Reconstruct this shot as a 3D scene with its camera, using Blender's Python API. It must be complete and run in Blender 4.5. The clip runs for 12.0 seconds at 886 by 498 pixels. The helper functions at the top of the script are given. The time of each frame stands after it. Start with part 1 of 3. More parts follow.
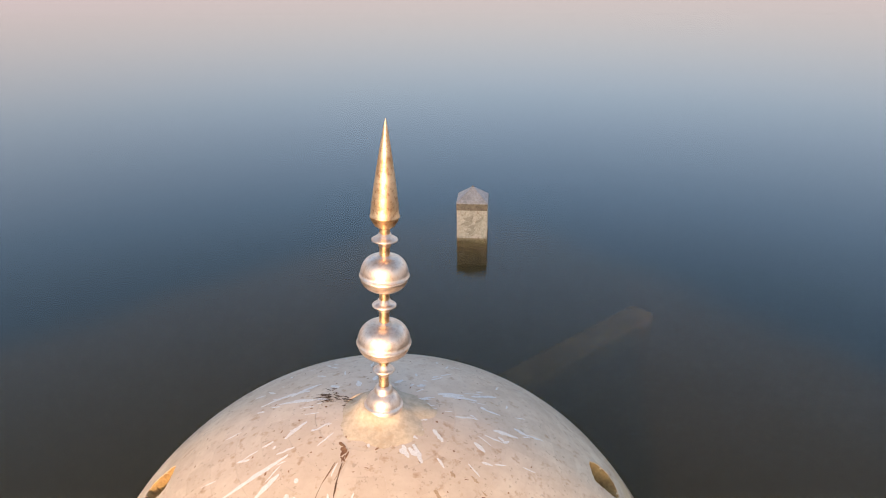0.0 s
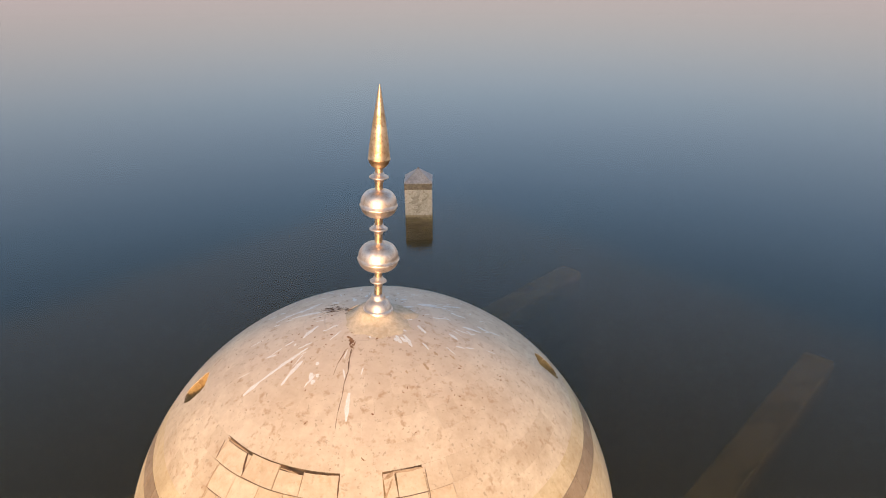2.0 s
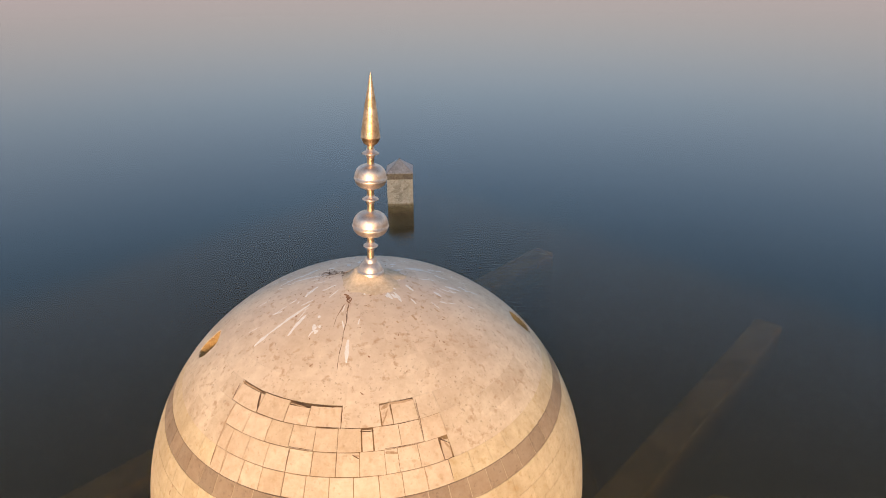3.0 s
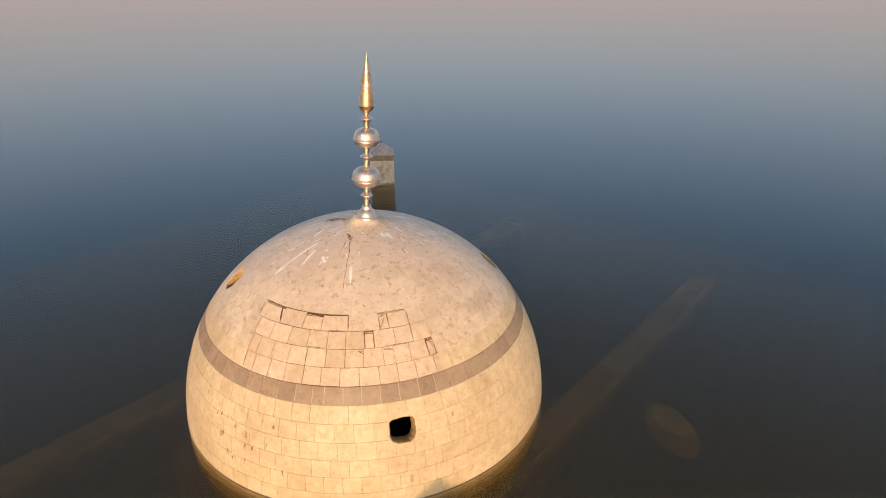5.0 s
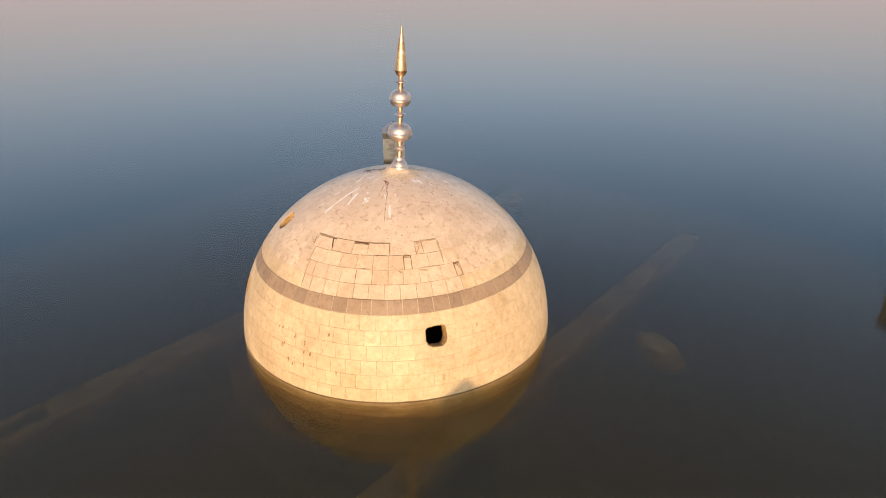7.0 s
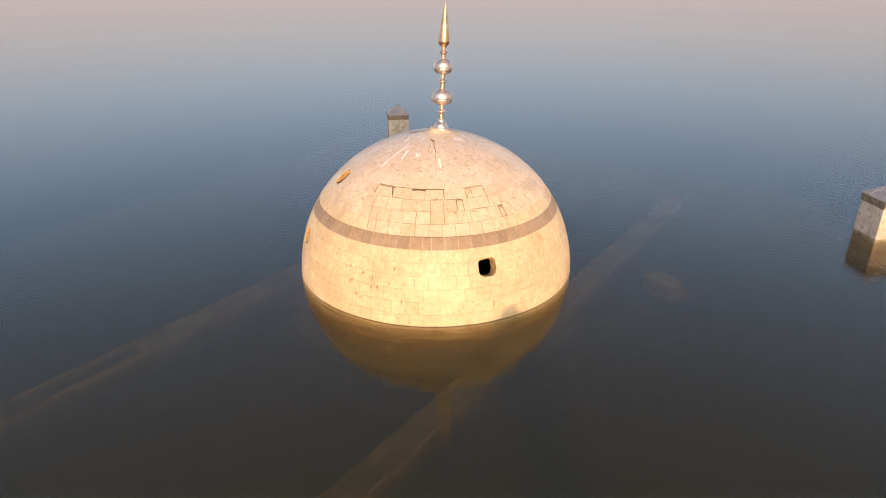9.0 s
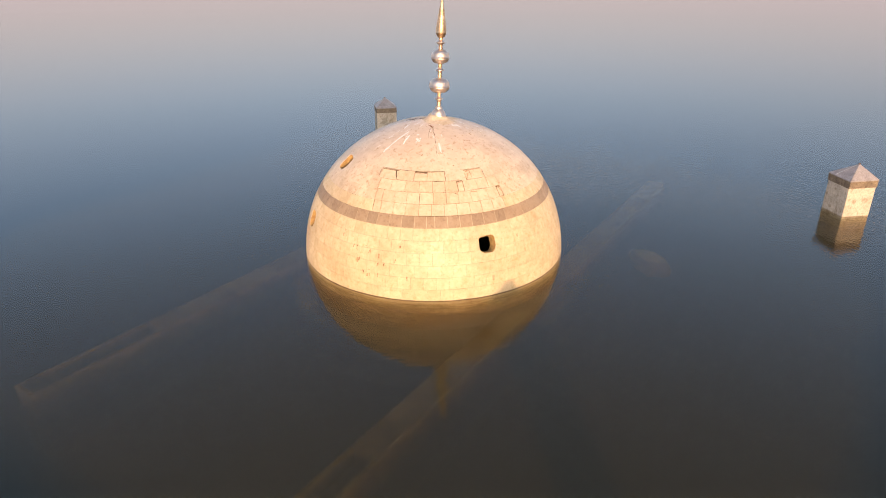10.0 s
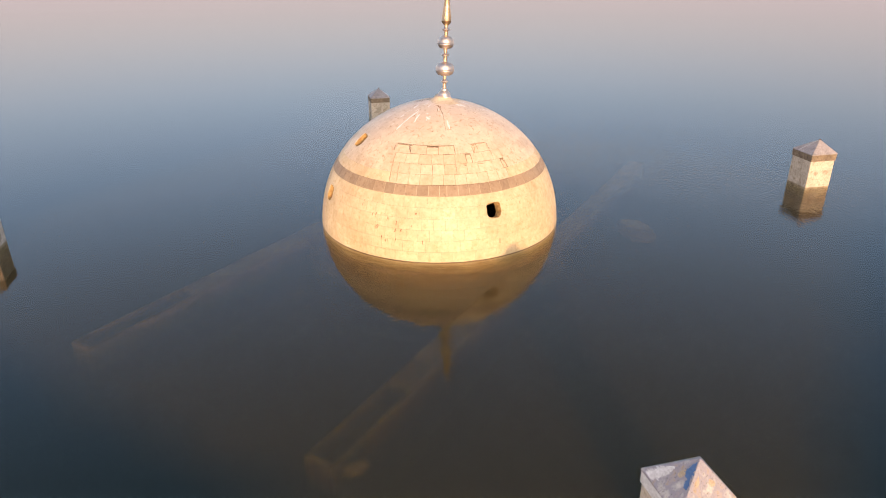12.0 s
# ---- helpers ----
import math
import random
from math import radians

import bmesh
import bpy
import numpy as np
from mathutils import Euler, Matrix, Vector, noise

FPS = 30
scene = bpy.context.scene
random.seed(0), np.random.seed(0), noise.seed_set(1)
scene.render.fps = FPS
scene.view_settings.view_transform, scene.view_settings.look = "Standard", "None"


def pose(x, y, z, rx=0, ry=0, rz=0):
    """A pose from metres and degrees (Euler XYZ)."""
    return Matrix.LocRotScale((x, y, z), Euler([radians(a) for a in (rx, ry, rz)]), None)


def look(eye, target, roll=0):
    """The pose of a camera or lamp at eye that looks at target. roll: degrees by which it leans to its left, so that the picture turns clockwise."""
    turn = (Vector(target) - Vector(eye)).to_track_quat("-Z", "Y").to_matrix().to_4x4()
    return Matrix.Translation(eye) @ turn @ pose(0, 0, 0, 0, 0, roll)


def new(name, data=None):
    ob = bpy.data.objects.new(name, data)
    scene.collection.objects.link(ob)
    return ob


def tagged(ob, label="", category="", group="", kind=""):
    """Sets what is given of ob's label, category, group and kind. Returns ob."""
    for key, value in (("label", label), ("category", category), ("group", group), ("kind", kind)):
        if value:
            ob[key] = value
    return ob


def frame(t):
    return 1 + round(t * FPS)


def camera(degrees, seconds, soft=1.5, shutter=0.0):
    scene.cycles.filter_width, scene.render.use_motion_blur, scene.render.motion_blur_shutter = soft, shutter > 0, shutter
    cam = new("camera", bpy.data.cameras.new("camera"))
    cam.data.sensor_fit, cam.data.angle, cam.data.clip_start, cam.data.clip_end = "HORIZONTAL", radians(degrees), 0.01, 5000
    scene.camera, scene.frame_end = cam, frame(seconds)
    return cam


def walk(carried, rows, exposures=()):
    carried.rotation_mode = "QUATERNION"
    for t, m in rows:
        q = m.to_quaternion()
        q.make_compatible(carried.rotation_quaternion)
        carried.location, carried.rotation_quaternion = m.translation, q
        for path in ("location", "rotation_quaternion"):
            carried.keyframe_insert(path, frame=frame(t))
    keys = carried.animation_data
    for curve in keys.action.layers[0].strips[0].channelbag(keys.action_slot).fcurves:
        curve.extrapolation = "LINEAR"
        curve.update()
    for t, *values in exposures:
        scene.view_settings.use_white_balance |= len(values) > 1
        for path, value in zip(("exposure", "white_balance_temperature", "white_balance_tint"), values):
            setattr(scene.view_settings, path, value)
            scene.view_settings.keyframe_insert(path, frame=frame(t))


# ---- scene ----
cam = camera(67.4, 12.0, 1.0)
PATH = [
    (0, (1.514, -5.621, 8.056), (1.281, -3.814, 7.231), -0.8),
    (0.5, (1.364, -6.06, 8.072), (1.17, -4.248, 7.248), -0.6),
    (1, (1.266, -6.638, 8.099), (1.125, -4.821, 7.276), -0.5),
    (1.5, (1.203, -7.276, 8.131), (1.121, -5.455, 7.307), -0.3),
    (2, (1.163, -7.955, 8.163), (1.133, -6.132, 7.34), -0.3),
    (2.5, (1.128, -8.651, 8.207), (1.132, -6.828, 7.384), -0.3),
    (3, (1.094, -9.311, 8.233), (1.128, -7.488, 7.41), -0.4),
    (5, (0.906, -11.885, 8.335), (1.012, -10.066, 7.511), -0.2),
    (5.5, (0.796, -12.54, 8.301), (0.911, -10.72, 7.478), -0.2),
    (6, (0.613, -13.168, 8.271), (0.738, -11.35, 7.447), -0.1),
    (6.5, (0.365, -13.787, 8.229), (0.498, -11.97, 7.403), -0.2),
    (7, (0.077, -14.362, 8.148), (0.209, -12.545, 7.322), -0.2),
    (9, (-2.118, -16.583, 7.813), (-1.866, -14.776, 6.993), -0.2),
    (9.5, (-2.535, -17.033, 7.77), (-2.247, -15.232, 6.948), -0.2),
    (10, (-2.937, -17.517, 7.73), (-2.609, -15.723, 6.909), -0.2),
    (10.5, (-3.291, -17.967, 7.674), (-2.925, -16.18, 6.854), -0.2),
    (11, (-3.649, -18.407, 7.627), (-3.256, -16.625, 6.809), -0.1),
    (11.5, (-4.002, -18.818, 7.591), (-3.596, -17.038, 6.774), -0.1),
    (12, (-4.327, -19.181, 7.584), (-3.916, -17.404, 6.766), -0.2),
]
EXPOSURES = [(t, stops, 6750, tint) for t, stops, tint in ((0, 1.27, 13), (2.5, 0.82, 11.5), (5.5, 0.67, 11.5), (7, 0.84, 12), (9.5, 1.06, 14.5), (12, 1.15, 15.5))]
walk(cam, [(t, look(eye, target, roll)) for t, eye, target, roll in PATH], EXPOSURES)

# ---- daylight: a low evening sun behind the camera, hazy sky ----
SUN_AZIMUTH, SUN_HEIGHT = 265.3, 6.7      # degrees: where the sun stands, from +x towards +y, and above the horizon
world = bpy.data.worlds.new("hazy_sky")
world.use_nodes = True
scene.world = world
wn, wl = world.node_tree.nodes, world.node_tree.links
sky = wn.new("ShaderNodeTexSky")
sky.sky_type = "NISHITA"
sky.sun_disc = False
sky.sun_elevation = radians(12)
sky.sun_rotation = radians(90 - SUN_AZIMUTH)
sky.air_density, sky.dust_density, sky.ozone_density = 1.0, 2.5, 2.0
# thick mauve haze low over the lake
_tc, _sep, _hz, _mx = wn.new("ShaderNodeTexCoord"), wn.new("ShaderNodeSeparateXYZ"), wn.new("ShaderNodeValToRGB"), wn.new("ShaderNodeMix")
wl.new(_tc.outputs["Generated"], _sep.inputs[0])
wl.new(_sep.outputs["Z"], _hz.inputs["Fac"])
_el = _hz.color_ramp.elements
_el[0].position, _el[0].color = 0.0, (0.97, 0.97, 0.97, 1)
_el[1].position, _el[1].color = 0.34, (0.05, 0.05, 0.05, 1)
for _p, _v in ((0.05, 0.92), (0.12, 0.68), (0.20, 0.36)):
    _el.new(_p).color = (_v, _v, _v, 1)
_mx.data_type = "RGBA"
_mx.inputs[7].default_value = (2.44, 2.08, 2.16, 1)
wl.new(_hz.outputs["Color"], _mx.inputs[0])
wl.new(sky.outputs["Color"], _mx.inputs[6])
wl.new(_mx.outputs[2], wn["Background"].inputs["Color"])
wn["Background"].inputs["Strength"].default_value = 0.170
sun = new("sun", bpy.data.lights.new("sun", "SUN"))
sun.data.energy, sun.data.angle, sun.data.color = 2.06, radians(1.0), (1.0, 0.645, 0.36)
_a, _e = radians(SUN_AZIMUTH), radians(SUN_HEIGHT)
SUN_WAY = Vector((math.cos(_a) * math.cos(_e), math.sin(_a) * math.cos(_e), math.sin(_e)))
sun.matrix_world = look(SUN_WAY * 60, (0, 0, 0))


# ---- materials ----
def material(name, rough=0.6, metal=0.0):
    m = bpy.data.materials.new(name)
    m.use_nodes = True
    b = m.node_tree.nodes["Principled BSDF"]
    b.inputs["Roughness"].default_value, b.inputs["Metallic"].default_value = rough, metal
    return m, m.node_tree.nodes, m.node_tree.links, b


def place(n, l, scale=(1, 1, 1), turn=(0, 0, 0)):
    g = n.new("ShaderNodeNewGeometry")
    mp = n.new("ShaderNodeMapping")
    mp.inputs["Scale"].default_value = scale
    mp.inputs["Rotation"].default_value = turn
    l.new(g.outputs["Position"], mp.inputs["Vector"])
    return mp.outputs["Vector"]


def grain(n, l, scale, detail=4.0, rough=0.6, stretch=(1, 1, 1)):
    t = n.new("ShaderNodeTexNoise")
    t.inputs["Scale"].default_value, t.inputs["Detail"].default_value, t.inputs["Roughness"].default_value = scale, detail, rough
    l.new(place(n, l, stretch), t.inputs["Vector"])
    return t.outputs["Fac"]


def ramp(n, l, fac, stops):
    r = n.new("ShaderNodeValToRGB")
    e = r.color_ramp.elements
    while len(e) < len(stops):
        e.new(0.5)
    for k, (p, c) in zip(e, stops):
        k.position, k.color = p, (*c, 1) if len(c) == 3 else c
    l.new(fac, r.inputs["Fac"])
    return r.outputs["Color"]


def blend(n, l, a, b, fac, mode="MIX"):
    m = n.new("ShaderNodeMix")
    m.data_type, m.blend_type = "RGBA", mode
    for socket, v in ((m.inputs[0], fac), (m.inputs[6], a), (m.inputs[7], b)):
        if isinstance(v, bpy.types.NodeSocket):
            l.new(v, socket)
        else:
            socket.default_value = v if not isinstance(v, tuple) else (*v, 1)
    return m.outputs[2]


def arith(n, l, op, a, b=0.0, c=0.0):
    m = n.new("ShaderNodeMath")
    m.operation = op
    for socket, v in zip(m.inputs, (a, b, c)):
        if isinstance(v, bpy.types.NodeSocket):
            l.new(v, socket)
        else:
            socket.default_value = v
    return m.outputs[0]


def relief(n, l, b, height, strength=0.3, depth=0.01):
    k = n.new("ShaderNodeBump")
    k.inputs["Strength"].default_value, k.inputs["Distance"].default_value = strength, depth
    l.new(height, k.inputs["Height"])
    l.new(k.outputs["Normal"], b.inputs["Normal"])


def piece_random(n, l):
    """One number for each tile, whether an object of its own or an island of a joined mesh."""
    o, g = n.new("ShaderNodeObjectInfo"), n.new("ShaderNodeNewGeometry")
    return arith(n, l, "FRACT", arith(n, l, "ADD", o.outputs["Random"], g.outputs["Random Per Island"]))


def height_of(n, l):
    g = n.new("ShaderNodeNewGeometry")
    x = n.new("ShaderNodeSeparateXYZ")
    l.new(g.outputs["Position"], x.inputs[0])
    return x.outputs["Z"]


def marble(name, light, mid, stain, cap=None, dirt=0.55, spread=1.0, gloss=(0.38, 0.62), cloudy=0.45):
    """Cream stone cladding: a tone for each tile, veins, stains and pitting."""
    m, n, l, b = material(name, 0.55)
    b.inputs["Diffuse Roughness"].default_value = 0.25
    mid = tuple(c + (d - c) * spread for c, d in zip(light, mid))
    tone = ramp(n, l, piece_random(n, l), ((0.0, mid), (0.5, light), (1.0, tuple(c * (1 + 0.07 * spread) for c in light))))
    cloud = ramp(n, l, grain(n, l, 1.3, 6, 0.65), ((0.34, (0.74, 0.66, 0.58)), (0.60, (1.05, 1.05, 1.05))))
    tone = blend(n, l, tone, cloud, cloudy, "MULTIPLY")
    vein = ramp(n, l, grain(n, l, 7.0, 8, 0.7), ((0.38, (1.06, 1.06, 1.06)), (0.64, (0.80, 0.70, 0.60))))
    tone = blend(n, l, tone, vein, 0.55, "MULTIPLY")
    run = ramp(n, l, grain(n, l, 3.0, 5, 0.6, (1.0, 1.0, 0.28)), ((0.52, (0, 0, 0)), (0.74, (1, 1, 1))))
    tone = blend(n, l, tone, tuple(0.5 * (c + d) for c, d in zip(light, stain)), arith(n, l, "MULTIPLY", run, 0.25))
    if cap:
        z = arith(n, l, "ADD", height_of(n, l), arith(n, l, "MULTIPLY", grain(n, l, 1.1, 5, 0.6), 1.0))
        tone = blend(n, l, tone, cap, arith(n, l, "MULTIPLY", ramp(n, l, arith(n, l, "DIVIDE", z, 4.6), ((0.62, (0, 0, 0)), (0.95, (1, 1, 1)))), 0.7))
    spots = ramp(n, l, grain(n, l, 8.5, 4, 0.6), ((0.56, (0, 0, 0)), (0.70, (1, 1, 1))))
    tone = blend(n, l, tone, stain, arith(n, l, "MULTIPLY", spots, dirt))
    flecks = ramp(n, l, grain(n, l, 19.0, 3, 0.6), ((0.615, (0, 0, 0)), (0.68, (1, 1, 1))))
    tone = blend(n, l, tone, tuple(c * 0.5 for c in stain), arith(n, l, "MULTIPLY", flecks, 0.55 * dirt))
    l.new(tone, b.inputs["Base Color"])
    l.new(ramp(n, l, grain(n, l, 9, 4), ((0.3, (gloss[0],) * 3), (0.7, (gloss[1],) * 3))), b.inputs["Roughness"])
    relief(n, l, b, grain(n, l, 38, 5, 0.6), 0.35, 0.006)
    return m


def rough_stone(name, dark, light, scale=5.0, rough=0.85, bump=0.5, spots=None):
    m, n, l, b = material(name, rough)
    b.inputs["Diffuse Roughness"].default_value = 0.25
    c = ramp(n, l, grain(n, l, scale, 6, 0.65), ((0.3, dark), (0.7, light)))
    c = blend(n, l, c, ramp(n, l, grain(n, l, scale * 6, 4), ((0.35, (0.7, 0.68, 0.66)), (0.6, (1, 1, 1)))), 0.7, "MULTIPLY")
    if spots:
        c = blend(n, l, c, spots, arith(n, l, "MULTIPLY", ramp(n, l, grain(n, l, scale * 2.6, 3, 0.5, (1.0, 1.0, 0.7)), ((0.56, (0, 0, 0)), (0.68, (1, 1, 1)))), 0.7))
    l.new(c, b.inputs["Base Color"])
    relief(n, l, b, grain(n, l, scale * 8, 5, 0.65), bump, 0.012)
    return m


MARBLE = marble("cream_marble", (0.655, 0.53, 0.335), (0.575, 0.445, 0.26), (0.46, 0.27, 0.09), (0.58, 0.46, 0.335), 0.46, 0.55, cloudy=0.62)
BAND = marble("brown_marble", (0.365, 0.262, 0.165), (0.30, 0.215, 0.135), (0.20, 0.13, 0.08))
MORTAR = rough_stone("old_mortar", (0.16, 0.085, 0.035), (0.42, 0.27, 0.12), 3.0)
GROUT = rough_stone("pale_grout", (0.50, 0.38, 0.25), (0.62, 0.50, 0.35), 6.0)
CEMENT = rough_stone("yellowed_cement", (0.56, 0.445, 0.315), (0.64, 0.515, 0.375), 3.0, bump=0.3, spots=(0.46, 0.33, 0.21))
SHELL = rough_stone("dark_bedding", (0.13, 0.075, 0.035), (0.40, 0.26, 0.14), 2.5)
CORE = rough_stone("raw_masonry", (0.28, 0.15, 0.05), (0.60, 0.39, 0.15), 9.0, 0.95, 0.9)
PLASTER = rough_stone("peeling_plaster", (0.46, 0.385, 0.285), (0.68, 0.59, 0.46), 2.6, spots=(0.26, 0.19, 0.12))
TRIM = rough_stone("brown_cornice_stone", (0.15, 0.105, 0.07), (0.33, 0.25, 0.16), 7.0, spots=(0.11, 0.075, 0.05))
ROOFSTONE = rough_stone("grey_cap_marble", (0.27, 0.235, 0.22), (0.46, 0.405, 0.375), 3.5, 0.5, 0.3)
SILTED = rough_stone("silted_stone", (0.36, 0.315, 0.27), (0.57, 0.505, 0.43), 1.1)
RUST = rough_stone("rust_stain", (0.18, 0.07, 0.027), (0.38, 0.20, 0.10), 14.0)
STAIN = rough_stone("ochre_stain", (0.42, 0.26, 0.14), (0.58, 0.41, 0.26), 16.0)
CRACK = rough_stone("open_crack", (0.05, 0.025, 0.012), (0.20, 0.10, 0.045), 14.0)
DROPPING = rough_stone("bird_lime", (0.78, 0.73, 0.67), (0.88, 0.84, 0.79), 20.0)
WETLINE = rough_stone("wet_waterline_stone", (0.17, 0.11, 0.06), (0.34, 0.24, 0.14), 6.0, 0.35)
BLUE = rough_stone("blue_paint", (0.04, 0.11, 0.26), (0.12, 0.21, 0.38), 12.0, 0.5, 0.2)


def brass(name, dark, light, rust):
    m, n, l, b = material(name, 0.3, 1.0)
    c = ramp(n, l, grain(n, l, 5, 5, 0.6), ((0.35, dark), (0.65, light)))
    pits = ramp(n, l, grain(n, l, 26, 5, 0.7), ((0.50, (0, 0, 0)), (0.62, (1, 1, 1))))
    c = blend(n, l, c, (0.36, 0.14, 0.05), arith(n, l, "MULTIPLY", pits, rust))
    l.new(c, b.inputs["Base Color"])
    l.new(ramp(n, l, grain(n, l, 14, 4), ((0.3, (0.36, 0.36, 0.36)), (0.7, (0.52, 0.52, 0.52)))), b.inputs["Roughness"])
    relief(n, l, b, grain(n, l, 30, 4, 0.6), 0.12, 0.004)
    return m


BRASS = brass("weathered_brass", (0.64, 0.41, 0.22), (0.88, 0.65, 0.41), 0.62)
PALE_BRASS = brass("pale_worn_brass", (0.74, 0.55, 0.40), (0.89, 0.755, 0.64), 0.25)


ROOF_HALF = 11.4                          # from the dome to the edge of the drowned roof, which lies corner-on to x and y


def muddy(n, l):
    """Brown silt over the drowned roof, bluer deep water beyond its edge."""
    g, x = n.new("ShaderNodeNewGeometry"), n.new("ShaderNodeSeparateXYZ")
    l.new(g.outputs["Position"], x.inputs[0])
    u, v = (arith(n, l, "ABSOLUTE", arith(n, l, op, x.outputs[1], x.outputs[0])) for op in ("ADD", "SUBTRACT"))
    edge = arith(n, l, "MULTIPLY_ADD", arith(n, l, "MAXIMUM", u, v), 0.7071, arith(n, l, "MULTIPLY_ADD", grain(n, l, 0.5, 3), 1.2, -0.6 - ROOF_HALF))
    brown = ramp(n, l, grain(n, l, 0.15, 3), ((0.3, (0.101, 0.087, 0.041)), (0.7, (0.116, 0.100, 0.048))))
    outside = ramp(n, l, arith(n, l, "MULTIPLY_ADD", edge, 0.4, 0.5), ((0.2, (0, 0, 0)), (0.8, (1, 1, 1))))
    return blend(n, l, brown, (0.027, 0.052, 0.050), outside)


def lake():
    """Still, muddy water: what it mirrors by Fresnel, over a body that lets a little through."""
    m = bpy.data.materials.new("muddy_lake_water")
    m.use_nodes = True
    n, l = m.node_tree.nodes, m.node_tree.links
    n.remove(n["Principled BSDF"])
    g = n.new("ShaderNodeNewGeometry")
    off = n.new("ShaderNodeVectorMath")
    off.operation = "SUBTRACT"
    off.inputs[1].default_value = (2.5, -2.5, 0)
    l.new(g.outputs["Position"], off.inputs[0])
    sx = n.new("ShaderNodeSeparateXYZ")
    l.new(off.outputs[0], sx.inputs[0])
    ln = n.new("ShaderNodeVectorMath")
    ln.operation = "LENGTH"
    l.new(off.outputs[0], ln.inputs[0])
    far, angle = ln.outputs["Value"], arith(n, l, "ARCTAN2", sx.outputs[1], sx.outputs[0])

    def crests(across, along, shift):
        v, t = n.new("ShaderNodeCombineXYZ"), n.new("ShaderNodeTexNoise")
        l.new(arith(n, l, "MULTIPLY", far, across), v.inputs[0])
        l.new(arith(n, l, "MULTIPLY_ADD", angle, along, shift), v.inputs[1])
        t.inputs["Scale"].default_value, t.inputs["Detail"].default_value, t.inputs["Roughness"].default_value = 1.0, 1.0, 0.4
        t.inputs["Distortion"].default_value = 0.25
        l.new(v.outputs[0], t.inputs["Vector"])
        return t.outputs["Fac"]

    # broken crests that run out from the dome, strongest on its far side
    heading = arith(n, l, "ADD", arith(n, l, "MULTIPLY", sx.outputs[0], 0.45), sx.outputs[1])
    side = ramp(n, l, arith(n, l, "MULTIPLY_ADD", heading, 0.02, 0.3), ((0.32, (0.004, 0.004, 0.004)), (0.37, (0.4, 0.4, 0.4)), (0.44, (1, 1, 1))))
    side = arith(n, l, "MULTIPLY", side, ramp(n, l, arith(n, l, "MULTIPLY_ADD", sx.outputs[0], 0.05, 0.5), ((0.12, (0.10, 0.10, 0.10)), (0.50, (1, 1, 1)))))
    reach = ramp(n, l, arith(n, l, "DIVIDE", far, 60.0), ((0.05, (0, 0, 0)), (0.09, (1, 1, 1)), (0.16, (0.8, 0.8, 0.8)), (0.22, (0.42, 0.42, 0.42)), (0.30, (0.16, 0.16, 0.16)), (0.42, (0, 0, 0))))
    patch = ramp(n, l, grain(n, l, 0.10, 3, 0.5), ((0.30, (0.55, 0.55, 0.55)), (0.55, (1, 1, 1))))
    amount = arith(n, l, "MULTIPLY", arith(n, l, "MULTIPLY", side, reach), patch)
    ripple = arith(n, l, "ADD", crests(10.0, 28.0, 0.0), arith(n, l, "MULTIPLY", crests(15.0, 50.0, 40.0), 0.4))
    middle = n.new("ShaderNodeVectorMath")
    middle.operation = "LENGTH"
    l.new(g.outputs["Position"], middle.inputs[0])
    lee = ramp(n, l, arith(n, l, "DIVIDE", middle.outputs["Value"], 10.0), ((0.41, (0.08, 0.08, 0.08)), (0.53, (1, 1, 1))))
    near = ramp(n, l, arith(n, l, "DIVIDE", far, 60.0), ((0.0, (1, 1, 1)), (0.25, (0.5, 0.5, 0.5)), (0.45, (0, 0, 0))))
    small = arith(n, l, "MULTIPLY", grain(n, l, 4.0, 1, 0.4, (0.40, 2.0, 1.0)), near)
    h = arith(n, l, "ADD", arith(n, l, "MULTIPLY", ripple, arith(n, l, "MULTIPLY", amount, 0.0135)), arith(n, l, "MULTIPLY", arith(n, l, "MULTIPLY", small, lee), 0.0028))
    bump = n.new("ShaderNodeBump")
    bump.inputs["Strength"].default_value, bump.inputs["Distance"].default_value = 1.0, 1.0
    l.new(h, bump.inputs["Height"])
    clear, mud, body = n.new("ShaderNodeBsdfTransparent"), n.new("ShaderNodeBsdfDiffuse"), n.new("ShaderNodeMixShader")
    clear.inputs["Color"].default_value = (0.96, 0.885, 0.72, 1)
    l.new(muddy(n, l), mud.inputs["Color"])
    body.inputs[0].default_value = 0.18
    l.new(clear.outputs[0], body.inputs[1])
    l.new(mud.outputs[0], body.inputs[2])
    fres, gloss, top = n.new("ShaderNodeLayerWeight"), n.new("ShaderNodeBsdfGlossy"), n.new("ShaderNodeMixShader")
    fres.inputs["Blend"].default_value = 0.5
    gloss.inputs["Roughness"].default_value = 0.0
    gloss.inputs["Color"].default_value = (0.808, 0.787, 0.786, 1)
    l.new(bump.outputs["Normal"], fres.inputs["Normal"])
    l.new(bump.outputs["Normal"], gloss.inputs["Normal"])
    l.new(arith(n, l, "MULTIPLY_ADD", arith(n, l, "POWER", fres.outputs["Facing"], 4.25), 0.98, 0.02), top.inputs[0])
    l.new(body.outputs[0], top.inputs[1])
    l.new(gloss.outputs[0], top.inputs[2])
    l.new(top.outputs[0], n["Material Output"].inputs["Surface"])
    return m


